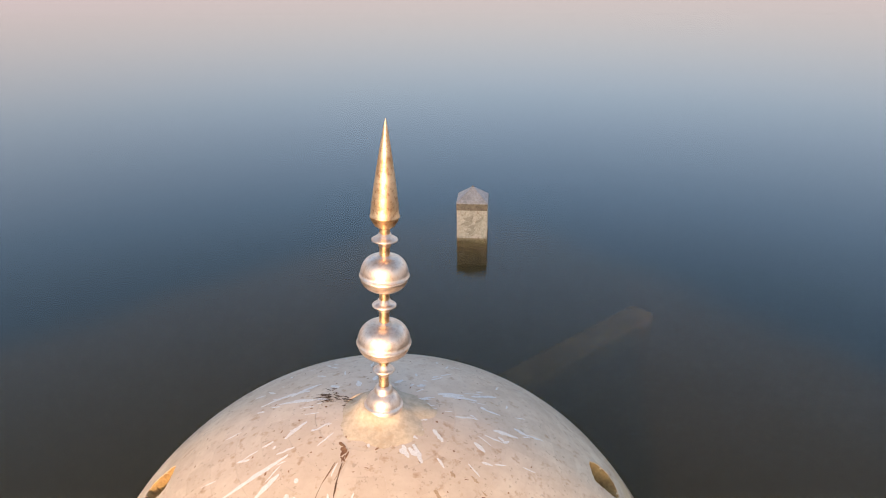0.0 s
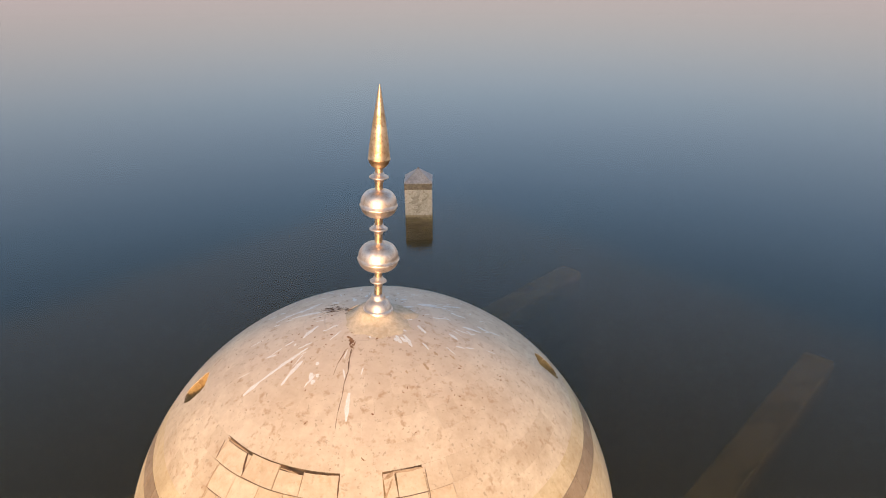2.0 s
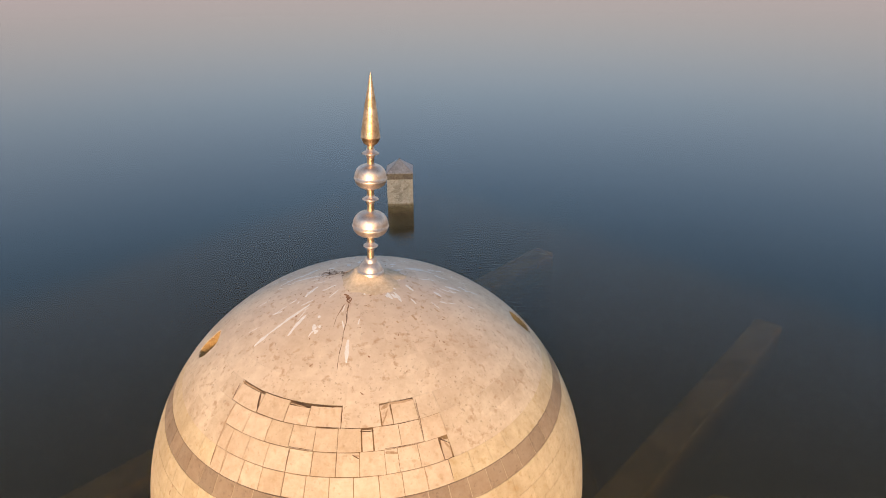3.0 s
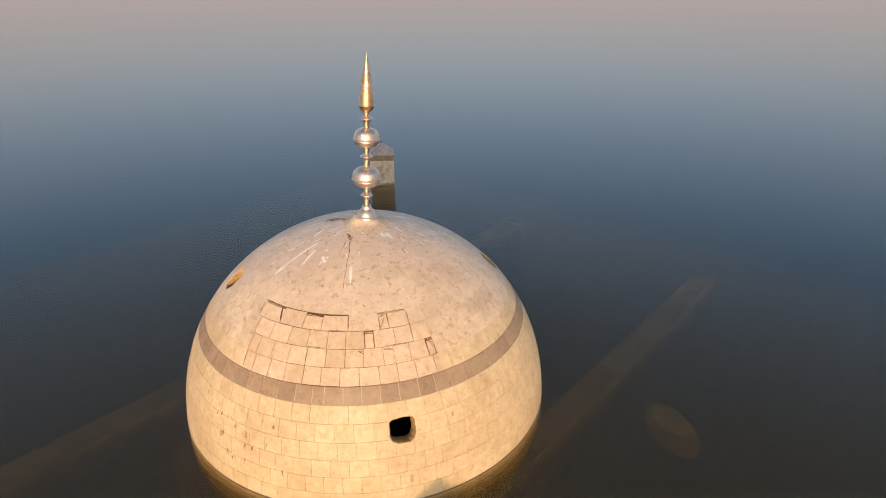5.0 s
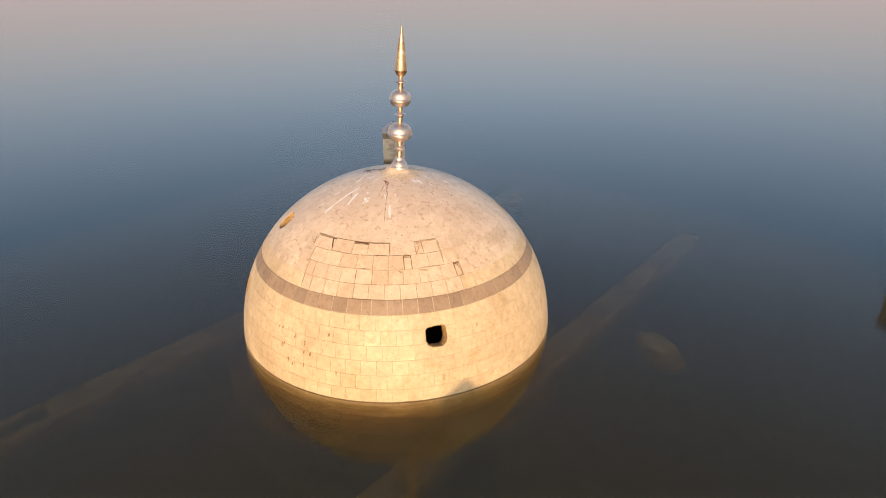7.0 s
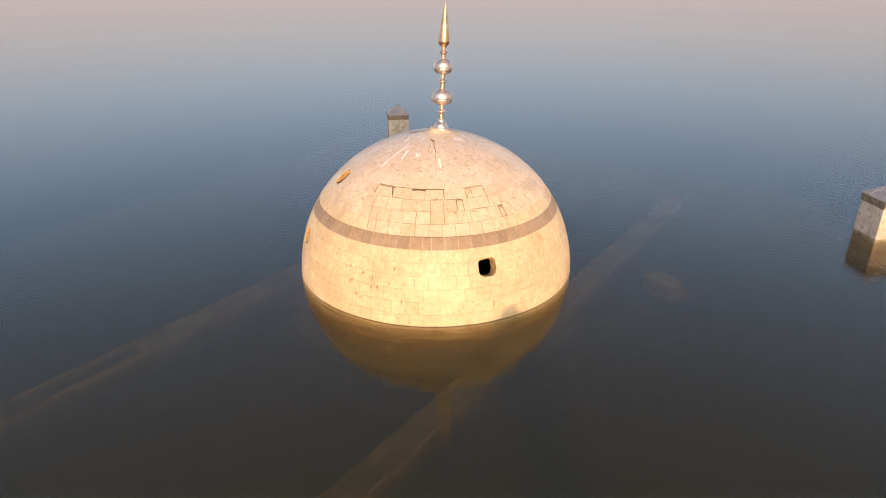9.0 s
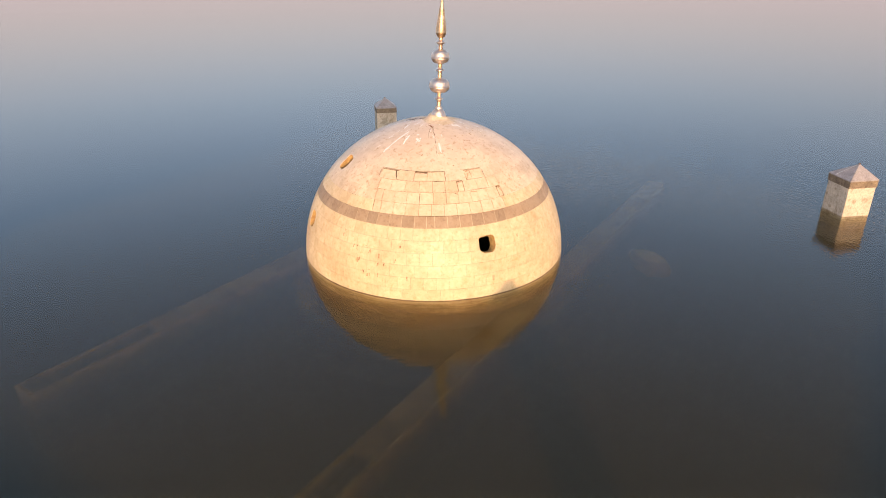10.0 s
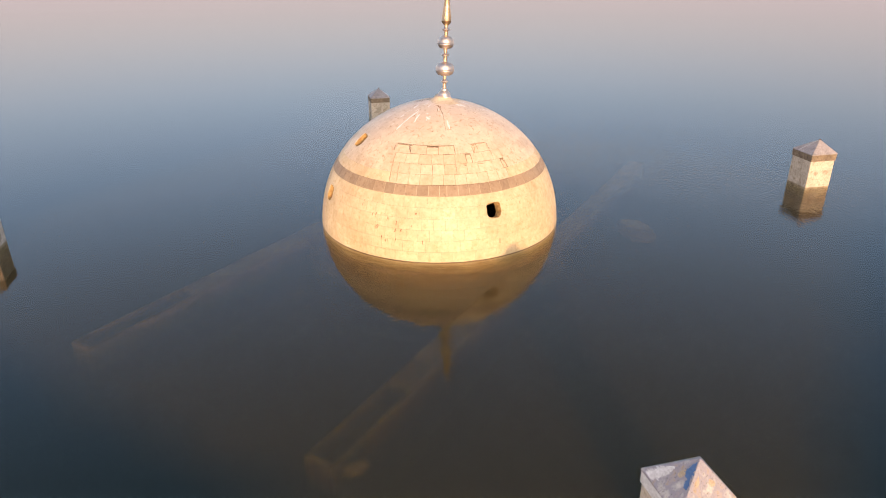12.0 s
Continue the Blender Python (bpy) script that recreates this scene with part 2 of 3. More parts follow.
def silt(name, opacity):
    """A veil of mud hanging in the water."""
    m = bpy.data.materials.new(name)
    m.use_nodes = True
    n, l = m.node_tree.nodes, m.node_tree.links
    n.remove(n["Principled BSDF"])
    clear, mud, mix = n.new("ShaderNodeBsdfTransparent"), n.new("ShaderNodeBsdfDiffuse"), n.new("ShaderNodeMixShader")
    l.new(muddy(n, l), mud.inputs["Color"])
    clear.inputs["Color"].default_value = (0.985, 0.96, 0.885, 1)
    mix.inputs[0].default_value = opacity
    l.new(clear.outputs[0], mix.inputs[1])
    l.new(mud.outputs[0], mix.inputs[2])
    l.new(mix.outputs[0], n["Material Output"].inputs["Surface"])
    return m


rng = random.Random(7)


# ---- building blocks ----
def mesh_of(bm, name, mat, smooth=False):
    me = bpy.data.meshes.new(name)
    bm.normal_update()
    bm.to_mesh(me)
    bm.free()
    me.materials.append(mat)
    if smooth:
        me.shade_smooth()
    return me


def part(name, bm, mat, parent=None, label="", smooth=False):
    ob = new(name, mesh_of(bm, name, mat, smooth))
    ob.parent = parent
    return tagged(ob, label)


def thing(name, m, label, category, group="", kind=""):
    ob = new(name)
    ob.matrix_basis = m
    ob.empty_display_size = 0.1
    return tagged(ob, label, category, group, kind)


def lathe(rings, around=48, close_top=False, close_bottom=False):
    """A turned body from (radius, height) rings."""
    bm = bmesh.new()
    rows = []
    for r, z in rings:
        if r < 1e-4:
            rows.append([bm.verts.new((0, 0, z))])
        else:
            rows.append([bm.verts.new((r * math.cos(2 * math.pi * i / around), r * math.sin(2 * math.pi * i / around), z)) for i in range(around)])
    for a, b in zip(rows, rows[1:]):
        for i in range(around):
            j = (i + 1) % around
            if len(a) == 1:
                bm.faces.new((a[0], b[j], b[i]))
            elif len(b) == 1:
                bm.faces.new((a[i], a[j], b[0]))
            else:
                bm.faces.new((a[i], a[j], b[j], b[i]))
    if close_top and len(rows[-1]) > 1:
        bm.faces.new(rows[-1])
    if close_bottom and len(rows[0]) > 1:
        bm.faces.new(rows[0][::-1])
    bmesh.ops.recalc_face_normals(bm, faces=bm.faces)
    return bm


def block(x0, y0, z0, x1, y1, z1, bevel=0.0):
    bm = bmesh.new()
    bmesh.ops.create_cube(bm, size=1, matrix=Matrix.Translation(((x0 + x1) / 2, (y0 + y1) / 2, (z0 + z1) / 2)) @ Matrix.Diagonal((x1 - x0, y1 - y0, z1 - z0, 1)))
    if bevel:
        bmesh.ops.bevel(bm, geom=bm.edges[:], offset=bevel, segments=2, affect="EDGES", profile=0.6)
    return bm


# ---- the lake ----
WATER = lake()
bm = bmesh.new()
bmesh.ops.create_circle(bm, cap_ends=True, segments=96, radius=4800)
tagged(part("water", bm, WATER), "calm muddy lake water reaching into the haze", "water", kind="structure")
bm = bmesh.new()
bmesh.ops.create_circle(bm, cap_ends=True, segments=64, radius=4800)
bmesh.ops.translate(bm, verts=bm.verts[:], vec=(0, 0, -2.2))
tagged(part("ground", bm, silt("lake_bed_mud", 1.0)), "dark brown mud of the lake bed", "lake bed", kind="structure")
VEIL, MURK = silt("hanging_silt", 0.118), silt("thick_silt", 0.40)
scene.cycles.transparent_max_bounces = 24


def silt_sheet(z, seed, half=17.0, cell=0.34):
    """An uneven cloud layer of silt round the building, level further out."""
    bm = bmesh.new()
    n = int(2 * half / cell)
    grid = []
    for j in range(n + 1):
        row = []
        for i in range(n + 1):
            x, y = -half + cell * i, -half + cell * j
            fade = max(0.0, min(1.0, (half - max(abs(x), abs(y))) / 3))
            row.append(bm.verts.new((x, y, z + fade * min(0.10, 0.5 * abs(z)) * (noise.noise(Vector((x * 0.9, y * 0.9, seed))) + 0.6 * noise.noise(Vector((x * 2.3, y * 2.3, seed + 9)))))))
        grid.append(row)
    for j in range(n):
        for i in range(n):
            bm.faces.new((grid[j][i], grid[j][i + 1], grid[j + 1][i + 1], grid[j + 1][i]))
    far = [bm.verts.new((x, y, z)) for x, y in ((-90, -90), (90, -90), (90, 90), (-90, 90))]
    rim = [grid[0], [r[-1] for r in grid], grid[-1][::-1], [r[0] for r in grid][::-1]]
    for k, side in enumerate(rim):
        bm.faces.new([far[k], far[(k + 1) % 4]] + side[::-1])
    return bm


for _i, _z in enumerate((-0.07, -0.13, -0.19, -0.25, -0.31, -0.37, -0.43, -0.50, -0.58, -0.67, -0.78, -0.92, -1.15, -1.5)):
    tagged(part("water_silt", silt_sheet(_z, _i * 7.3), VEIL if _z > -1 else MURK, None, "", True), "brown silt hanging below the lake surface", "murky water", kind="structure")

# ---- the dome ----
SPAN, CROWN, BELLY = 3.666, 3.602, -0.343     # widest radius, top and widest height


def dome_radius(z):
    u = min(1.0, abs(z - BELLY) / (CROWN - BELLY))
    return SPAN * (1 - u ** 2.326) ** (1 / 1.793)


_zs = [-2.3 + 0.02 * i for i in range(294)] + [3.58 + 0.001 * i for i in range(23)]
_fine = [Vector((z, dome_radius(z))) for z in _zs]
_arc = np.cumsum([0.0] + [(b - a).length for a, b in zip(_fine, _fine[1:])])
_z, _r = np.array([p.x for p in _fine]), np.array([max(p.y, 0) for p in _fine])
_arc = _arc - np.interp(0.0, _z, _arc)


def on_dome(a, az, out=0.0):
    """The point on the dome's face, a metres of arc above the waterline, at azimuth az (radians), out metres proud."""
    r, z = float(np.interp(a, _arc, _r)), float(np.interp(a, _arc, _z))
    r2, z2 = float(np.interp(a + 0.02, _arc, _r)), float(np.interp(a + 0.02, _arc, _z))
    r1, z1 = float(np.interp(a - 0.02, _arc, _r)), float(np.interp(a - 0.02, _arc, _z))
    n = Vector((z2 - z1, r1 - r2)).normalized()
    r, z = max(r + n.x * out, 0), z + n.y * out
    return Vector((r * math.cos(az), r * math.sin(az), z))


def arc_of(z):
    return float(np.interp(z, _z, _arc))


def radius_of(a):
    return float(np.interp(a, _arc, _r))


# openings: height above the water, azimuth (degrees), half width, half height
HOLES = [(1.27, -77.2, 0.215, 0.21), (1.20, 12.8, 0.215, 0.21), (1.20, 102.8, 0.215, 0.21), (1.18, 190.0, 0.20, 0.22),
         (2.64, 190.2, 0.20, 0.23), (2.48, 9.0, 0.20, 0.23)]


def hole_edge(t, h_az, hw, hh, grow=0.0):
    """Distance of an opening's ragged edge from its middle in the direction t."""
    wob = grow + 0.007 * math.sin(3 * t + h_az) + 0.004 * math.sin(7 * t + 2 * h_az) + 0.004 * math.sin(15 * t)
    p = 2.4 if math.cos(t) > 0 > math.sin(t) else 5.0 if math.cos(t) < 0 < math.sin(t) else 3.4
    return wob + (abs(math.cos(t) / hw) ** p + abs(math.sin(t) / hh) ** p) ** (-1 / p)


def in_hole(a, az, grow=0.0):
    for z, h_az, hw, hh in HOLES:
        da = a - arc_of(z)
        dw = radius_of(a) * ((az - radians(h_az) + math.pi) % (2 * math.pi) - math.pi)
        if math.hypot(dw, da) < hole_edge(math.atan2(da, dw), h_az, hw, hh, grow):
            return True
    return False


dome = thing("mosque_dome", pose(0, 0, 0), "cream marble mosque dome half sunk in a lake", "dome")


def sleeve(z, az, hw, hh, seg=56):
    """The ragged masonry lining of an opening, from the cladding back to the dome's inside."""
    bm = bmesh.new()
    rows = []
    for depth, grow in ((-0.004, 0.0), (-0.03, -0.010), (-0.10, -0.022), (-0.16, -0.016), (-0.285, 0.0), (-0.285, 0.11), (-0.030, 0.11), (-0.021, 0.02)):
        ring = []
        for i in range(seg):
            t = 2 * math.pi * i / seg
            e = hole_edge(t, az, hw, hh, grow + 0.010 * noise.noise(Vector((9 * math.cos(t), 9 * math.sin(t), depth * 20 + az))))
            a = arc_of(z) + e * math.sin(t)
            ring.append(bm.verts.new(on_dome(a, radians(az) + e * math.cos(t) / radius_of(a), depth)))
        rows.append(ring)
    for p, q in zip(rows, rows[1:] + rows[:1]):
        for i in range(seg):
            j = (i + 1) % seg
            bm.faces.new((p[i], p[j], q[j], q[i]))
    bmesh.ops.recalc_face_normals(bm, faces=bm.faces)
    return bm


def shell():
    """The masonry under the cladding, 22 mm back, pierced by the openings and 0.26 m thick."""
    bm = bmesh.new()
    around = 480
    levels = [arc_of(-2.2) + (_arc[-1] - 0.05 - arc_of(-2.2)) * i / 150 for i in range(151)]
    outer = [[bm.verts.new(on_dome(a, 2 * math.pi * i / around, -0.022)) for i in range(around)] for a in levels]
    inner = [[bm.verts.new(on_dome(a, 2 * math.pi * i / around, -0.28)) for i in range(around)] for a in levels]
    gone = [[in_hole((levels[k] + levels[k + 1]) / 2, 2 * math.pi * (i + 0.5) / around, 0.045) for i in range(around)] for k in range(150)]
    for k in range(150):
        for i in range(around):
            j = (i + 1) % around
            if not gone[k][i]:
                bm.faces.new((outer[k][i], outer[k][j], outer[k + 1][j], outer[k + 1][i]))
                bm.faces.new((inner[k][i], inner[k + 1][i], inner[k + 1][j], inner[k][j]))
                if gone[k][j]:
                    bm.faces.new((outer[k][j], inner[k][j], inner[k + 1][j], outer[k + 1][j]))
                if gone[k][i - 1]:
                    bm.faces.new((outer[k][i], outer[k + 1][i], inner[k + 1][i], inner[k][i]))
                if k < 149 and gone[k + 1][i]:
                    bm.faces.new((outer[k + 1][i], outer[k + 1][j], inner[k + 1][j], inner[k + 1][i]))
                if k > 0 and gone[k - 1][i]:
                    bm.faces.new((outer[k][i], inner[k][i], inner[k][j], outer[k][j]))
    bm.faces.new(outer[-1])
    return bm


part("masonry_shell", shell(), SHELL, dome, "rough brown masonry under the cladding", smooth=False)
for _z0, _az, _hw, _hh in HOLES:
    part("opening_rim", sleeve(_z0, _az, _hw, _hh), CORE, dome, "broken ochre masonry rim of an opening")

# ---- the finial ----
FOOT, TIP = Vector((0.145, -0.050, 3.735)), Vector((0.284, 0.079, 6.70))
SPIRE = Matrix.Translation(FOOT) @ Vector((0, 0, 1)).rotation_difference(TIP - FOOT).to_matrix().to_4x4()
finial = thing("finial", SPIRE, "tall weathered brass finial of balls and a cone on the dome", "finial")


def bulb(r, z, up, down):
    """A spun vessel: a high upper half, a seam, and a lower bowl."""
    rings = [(0.05, z - down)]
    for i in range(1, 9):
        t = i / 8
        rings.append((0.05 + (r - 0.05) * math.sin(t * math.pi / 2) ** 0.9, z - down * math.cos(t * math.pi / 2) - 0.006))
    rings += [(r - 0.004, z - 0.007), (r + 0.010, z - 0.004), (r + 0.010, z + 0.002)]
    for i in range(0, 10):
        t = i / 9
        rings.append((0.07 + (r - 0.07) * math.cos(t * math.pi / 2) ** 0.85, z + 0.006 + up * math.sin(t * math.pi / 2)))
    rings += [(0.068, z + up + 0.018), (0.05, z + up + 0.022)]
    return lathe(rings, 48)


def collar(r, z):
    return lathe([(0.042, z - 0.075), (0.058, z - 0.065), (0.060, z - 0.035), (r * 0.8, z - 0.015), (r, z - 0.004), (r, z + 0.006), (r * 0.84, z + 0.02), (0.066, z + 0.034), (0.062, z + 0.062), (0.042, z + 0.07)], 40)


part("stem", lathe([(0.052, 0.1), (0.050, 0.3), (0.052, 1.2), (0.050, 2.0), (0.050, 2.12)], 28), BRASS, finial, smooth=True)
part("foot", lathe([(0.205, -0.12), (0.205, -0.028), (0.200, -0.018), (0.184, -0.012), (0.182, 0.006), (0.174, 0.030), (0.152, 0.075), (0.122, 0.108), (0.100, 0.122), (0.096, 0.130), (0.094, 0.165), (0.078, 0.19), (0.055, 0.20)], 48), PALE_BRASS, finial, smooth=True)
part("collar", collar(0.112, 0.385), PALE_BRASS, finial, smooth=True)
part("ball", bulb(0.268, 0.715, 0.21, 0.165), PALE_BRASS, finial, "large flattened brass ball with a seam", smooth=True)
part("collar", collar(0.120, 1.128), PALE_BRASS, finial, smooth=True)
part("ball", bulb(0.235, 1.455, 0.19, 0.155), PALE_BRASS, finial, "flattened brass ball with a seam", smooth=True)
part("collar", collar(0.125, 1.820), PALE_BRASS, finial, smooth=True)
part("cone", lathe([(0.042, 1.93), (0.06, 1.94), (0.10, 1.97), (0.128, 2.02), (0.134, 2.045), (0.142, 2.05), (0.142, 2.062), (0.135, 2.07), (0.129, 2.16), (0.112, 2.30),
                    (0.086, 2.48), (0.061, 2.64), (0.038, 2.78), (0.018, 2.90), (0.004, 2.965), (0.0, 2.972)], 48), BRASS, finial, "pointed brass cone pitted with rust", smooth=True)

# ---- four corner pillars ----
def pyramid(half, z0, z1, top, rise):
    bm = bmesh.new()
    corners = ((-1, -1), (1, -1), (1, 1), (-1, 1))
    rings = [[bm.verts.new((x * h, y * h, z)) for x, y in corners] for h, z in ((half, z0), (half, z1), (top, rise))]
    bm.faces.new(rings[0][::-1])
    bm.faces.new(rings[2])
    for a, c in zip(rings, rings[1:]):
        for i in range(4):
            j = (i + 1) % 4
            bm.faces.new((a[i], a[j], c[j], c[i]))
    bmesh.ops.bevel(bm, geom=bm.edges[:], offset=0.003, segments=1, affect="EDGES")
    return bm


def leaf_panel(seed):
    """Shallow worn leaf relief of one side panel, in x (across) and z (up), proud towards -y."""
    bm, r = bmesh.new(), random.Random(seed)
    for i in range(9):
        cx, cz, turn, ln, wd = r.uniform(-0.27, 0.27), r.uniform(0.16, 0.68), r.uniform(-1.2, 1.2), r.uniform(0.09, 0.16), r.uniform(0.035, 0.06)
        ring = []
        for s in range(10):
            t = 2 * math.pi * s / 10
            u, v = ln * math.cos(t), wd * math.sin(t) * (1 + 0.3 * math.cos(t)) + 0.3 * wd * math.cos(2 * t)
            ring.append((cx + u * math.cos(turn) - v * math.sin(turn), cz + u * math.sin(turn) + v * math.cos(turn)))
        low = [bm.verts.new((x, -0.4435, z)) for x, z in ring]
        high = [bm.verts.new((cx + (x - cx) * 0.8, -0.452, cz + (z - cz) * 0.8)) for x, z in ring]
        bm.faces.new(high)
        for s in range(10):
            bm.faces.new((low[s], low[(s + 1) % 10], high[(s + 1) % 10], high[s]))
    bmesh.ops.recalc_face_normals(bm, faces=bm.faces)
    return bm


RELIEF = rough_stone("worn_leaf_carving", (0.34, 0.28, 0.20), (0.50, 0.42, 0.31), 6.0)
CAPTRIM = rough_stone("pale_cap_trim", (0.55, 0.54, 0.53), (0.72, 0.71, 0.70), 8.0)
PEELED = rough_stone("white_flaking_paint", (0.60, 0.58, 0.55), (0.78, 0.76, 0.73), 7.0)
OCHRE = rough_stone("ochre_paint", (0.44, 0.32, 0.20), (0.56, 0.45, 0.31), 14.0)


def pillar(m, label, seed, carved=False, capstone=None, stub=True, strips=(), rise=1.512, cornice=None):
    p = thing("corner_pillar", m, label, "pillar", "corner pillars round the dome")
    shaft = part("shaft", block(-0.44, -0.44, -2.2, 0.44, 0.44, 0.90, 0.008), PLASTER, p)
    for q in range(4):
        turn = Matrix.Rotation(math.pi / 2 * q, 4, "Z")
        if carved:
            bm = leaf_panel(seed * 4 + q)
            bm.transform(turn)
            part("carving", bm, RELIEF, shaft, "worn carved leaves")
        for x0, z0, x1, z1 in ((-0.452, -0.6, -0.375, 0.898), (0.375, -0.6, 0.452, 0.898), (-0.3745, 0.80, 0.3745, 0.898)):
            if not carved and z0 < 0:
                continue
            bm = block(x0, -0.455, z0, x1, -0.441, z1, 0.004)
            bm.transform(turn)
            part("border", bm, PLASTER, shaft)
    part("cornice", block(-0.462, -0.462, 0.90, 0.462, 0.462, 1.105, 0.010), cornice or TRIM, p, "flaking whitewashed cornice" if cornice else "brown stone cornice")
    cap = part("cap", pyramid(0.468, 1.108, 1.135, 0.012, rise), capstone or ROOFSTONE, p, "marble pyramid cap")
    if stub:
        part("apex_stub", lathe([(0.028, 1.49), (0.028, 1.525), (0.018, 1.535), (0.0, 1.537)], 12), CRACK, cap)
    for q in strips:
        # a pale strip of mortar up one slope
        a, c = Vector((-0.20, -0.463, 1.137)), Vector((-0.018, -0.05, 1.482))
        bm = bmesh.new()
        side = Vector((0.92, -0.4, 0)) * 0.009
        up = Vector((0, -0.64, 0.77)) * 0.008
        ends = [[bm.verts.new(e + s) for s in (-side, -side + up, side + up, side)] for e in (a, c)]
        for i in range(4):
            j = (i + 1) % 4
            bm.faces.new((ends[0][i], ends[0][j], ends[1][j], ends[1][i]))
        bm.faces.new(ends[0][::-1])
        bm.faces.new(ends[1])
        bmesh.ops.recalc_face_normals(bm, faces=bm.faces)
        bm.transform(Matrix.Rotation(math.pi / 2 * q, 4, "Z"))
        part("mortar_strip", bm, CAPTRIM, cap)
    return p, cap


def stained_cap():
    """Pinkish grey stone under streaks of old white, ochre and lilac paint that ran down the slopes."""
    m, n, l, b = material("paint_streaked_marble", 0.6)
    runs = grain(n, l, 7.0, 5, 0.65, (1.0, 1.0, 0.35))
    c = ramp(n, l, runs, ((0.30, (0.40, 0.27, 0.13)), (0.42, (0.38, 0.32, 0.29)), (0.50, (0.30, 0.27, 0.29)), (0.60, (0.44, 0.40, 0.36)), (0.72, (0.58, 0.53, 0.46))))
    specks = ramp(n, l, grain(n, l, 34, 3, 0.6), ((0.60, (1, 1, 1)), (0.68, (0.45, 0.38, 0.32))))
    l.new(blend(n, l, c, specks, 0.8, "MULTIPLY"), b.inputs["Base Color"])
    relief(n, l, b, grain(n, l, 40, 5, 0.6), 0.3, 0.006)
    return m


STAINED = stained_cap()


def daub(cap, face, u0, u1, v0, v1, mat, label, seed):
    """A ragged film of paint on one face of a cap; u across (-1 to 1), v up the slope (0 to 1)."""
    bm, r = bmesh.new(), random.Random(seed)
    rows = []
    for i in range(45):
        v = v0 + (v1 - v0) * i / 44
        half = 0.468 + (0.012 - 0.468) * v
        z = 1.135 + (NEAR_RISE - 1.135) * v
        swell = math.sin(math.pi * min(1.0, 0.12 + i / 44)) ** 0.5
        mid = (u0 + u1) / 2
        a = mid + (u0 - mid) * swell * r.uniform(0.42, 1.12)
        c = mid + (u1 - mid) * swell * r.uniform(0.42, 1.12)
        rows.append([bm.verts.new((half * u, -half - 0.003, z + 0.003)) for u in (a, (a + c) / 2, c)])
    for p, q in zip(rows, rows[1:]):
        for i in range(2):
            bm.faces.new((p[i], p[i + 1], q[i + 1], q[i]))
    bm.transform(Matrix.Rotation(math.pi / 2 * face, 4, "Z"))
    part("paint", bm, mat, cap, label)


NEAR_RISE = 1.60
pillar(pose(0.0, 13.34, 0, 0, 0, 1.5), "carved plaster pillar with a grey pyramid cap standing in water", 1, True)
_right, _right_cap = pillar(pose(13.44, -0.12, -0.02, 0, 0, -1.0) @ Matrix.Scale(1.06, 4), "mottled plaster pillar with a grey pyramid cap standing in water", 2, strips=(3,))
pillar(pose(-13.08, 0.42, 0, 0, 0, 1.5), "mottled plaster pillar with a grey pyramid cap standing in water", 3)
_near, _cap = pillar(pose(0.45, -13.25, -0.13, 0, 0, 1.5), "square pillar with a paint-stained pyramid cap standing in water", 4, False, STAINED, False, (), NEAR_RISE, PEELED)

daub(_cap, 3, -0.98, -0.30, 0.02, 0.62, PEELED, "white flaking paint", 1)
daub(_cap, 3, -0.20, 0.25, 0.48, 0.70, OCHRE, "ochre stain", 2)
daub(_cap, 3, -0.05, 0.98, 0.58, 0.98, BLUE, "patch of blue paint", 3)
daub(_cap, 3, 0.50, 0.93, 0.42, 0.66, BLUE, "run of blue paint", 6)
daub(_cap, 0, -0.72, -0.40, 0.50, 0.72, OCHRE, "ochre stain", 4)
daub(_cap, 0, 0.10, 0.60, 0.45, 0.62, OCHRE, "ochre stain", 8)

def settle(cap, dx, dy, rise=0.377):
    """Shift a crooked cap's apex off its middle."""
    m = Matrix.Identity(4)
    m[0][2], m[0][3], m[1][2], m[1][3] = dx / rise, -dx * 1.135 / rise, dy / rise, -dy * 1.135 / rise
    for ob in [cap] + list(cap.children):
        ob.data.transform(m)


settle(_cap, 0.058, -0.022, NEAR_RISE - 1.135)
settle(_right_cap, 0.050, -0.045)

# ---- drowned roof walls ----
def roof_wall(x0, y0, x1, y1, trough, edged=False):
    """A long low wall under the water; its near end is an open trough."""
    run = Vector((x1 - x0, y1 - y0, 0))
    m = Matrix.Translation((x0, y0, 0)) @ pose(0, 0, 0, 0, 0, math.degrees(math.atan2(run.y, run.x)))
    w = thing("drowned_wall", m, "silted roof wall lying under the brown water", "wall", "drowned roof walls")
    part("wall_body", block(trough, -0.34, -2.2, run.length, 0.34, -0.50, 0.10), SILTED, w)
    part("trough_floor", block(0.102, -0.238, -2.2, trough - 0.002, 0.238, -0.86), SILTED, w)
    for y0, y1 in ((-0.34, -0.24), (0.24, 0.34)):
        part("trough_side", block(0.0, y0, -2.2, trough - 0.002, y1, -0.52, 0.04), SILTED, w)
    edge = random.Random(round(x0 * 10))
    at = trough + 0.3
    while edged and at < run.length - 0.6:
        # what is left of a pale plaster edging
        long = edge.uniform(0.2, 0.9)
        part("edging", block(at, -0.336, -0.502, min(at + long, run.length - 0.2), -0.306, -0.478, 0.006), CAPTRIM, w, "broken pale edging")
        at += long + edge.uniform(0.1, 1.6)
    part("trough_end", block(0.0, -0.238, -2.2, 0.10, 0.238, -0.50, 0.02), SILTED, w)
    return w


roof_wall(-9.45, -4.86, 4.72, 9.9, 3.1)
roof_wall(-4.42, -9.9, 9.72, 5.25, 2.6, True)


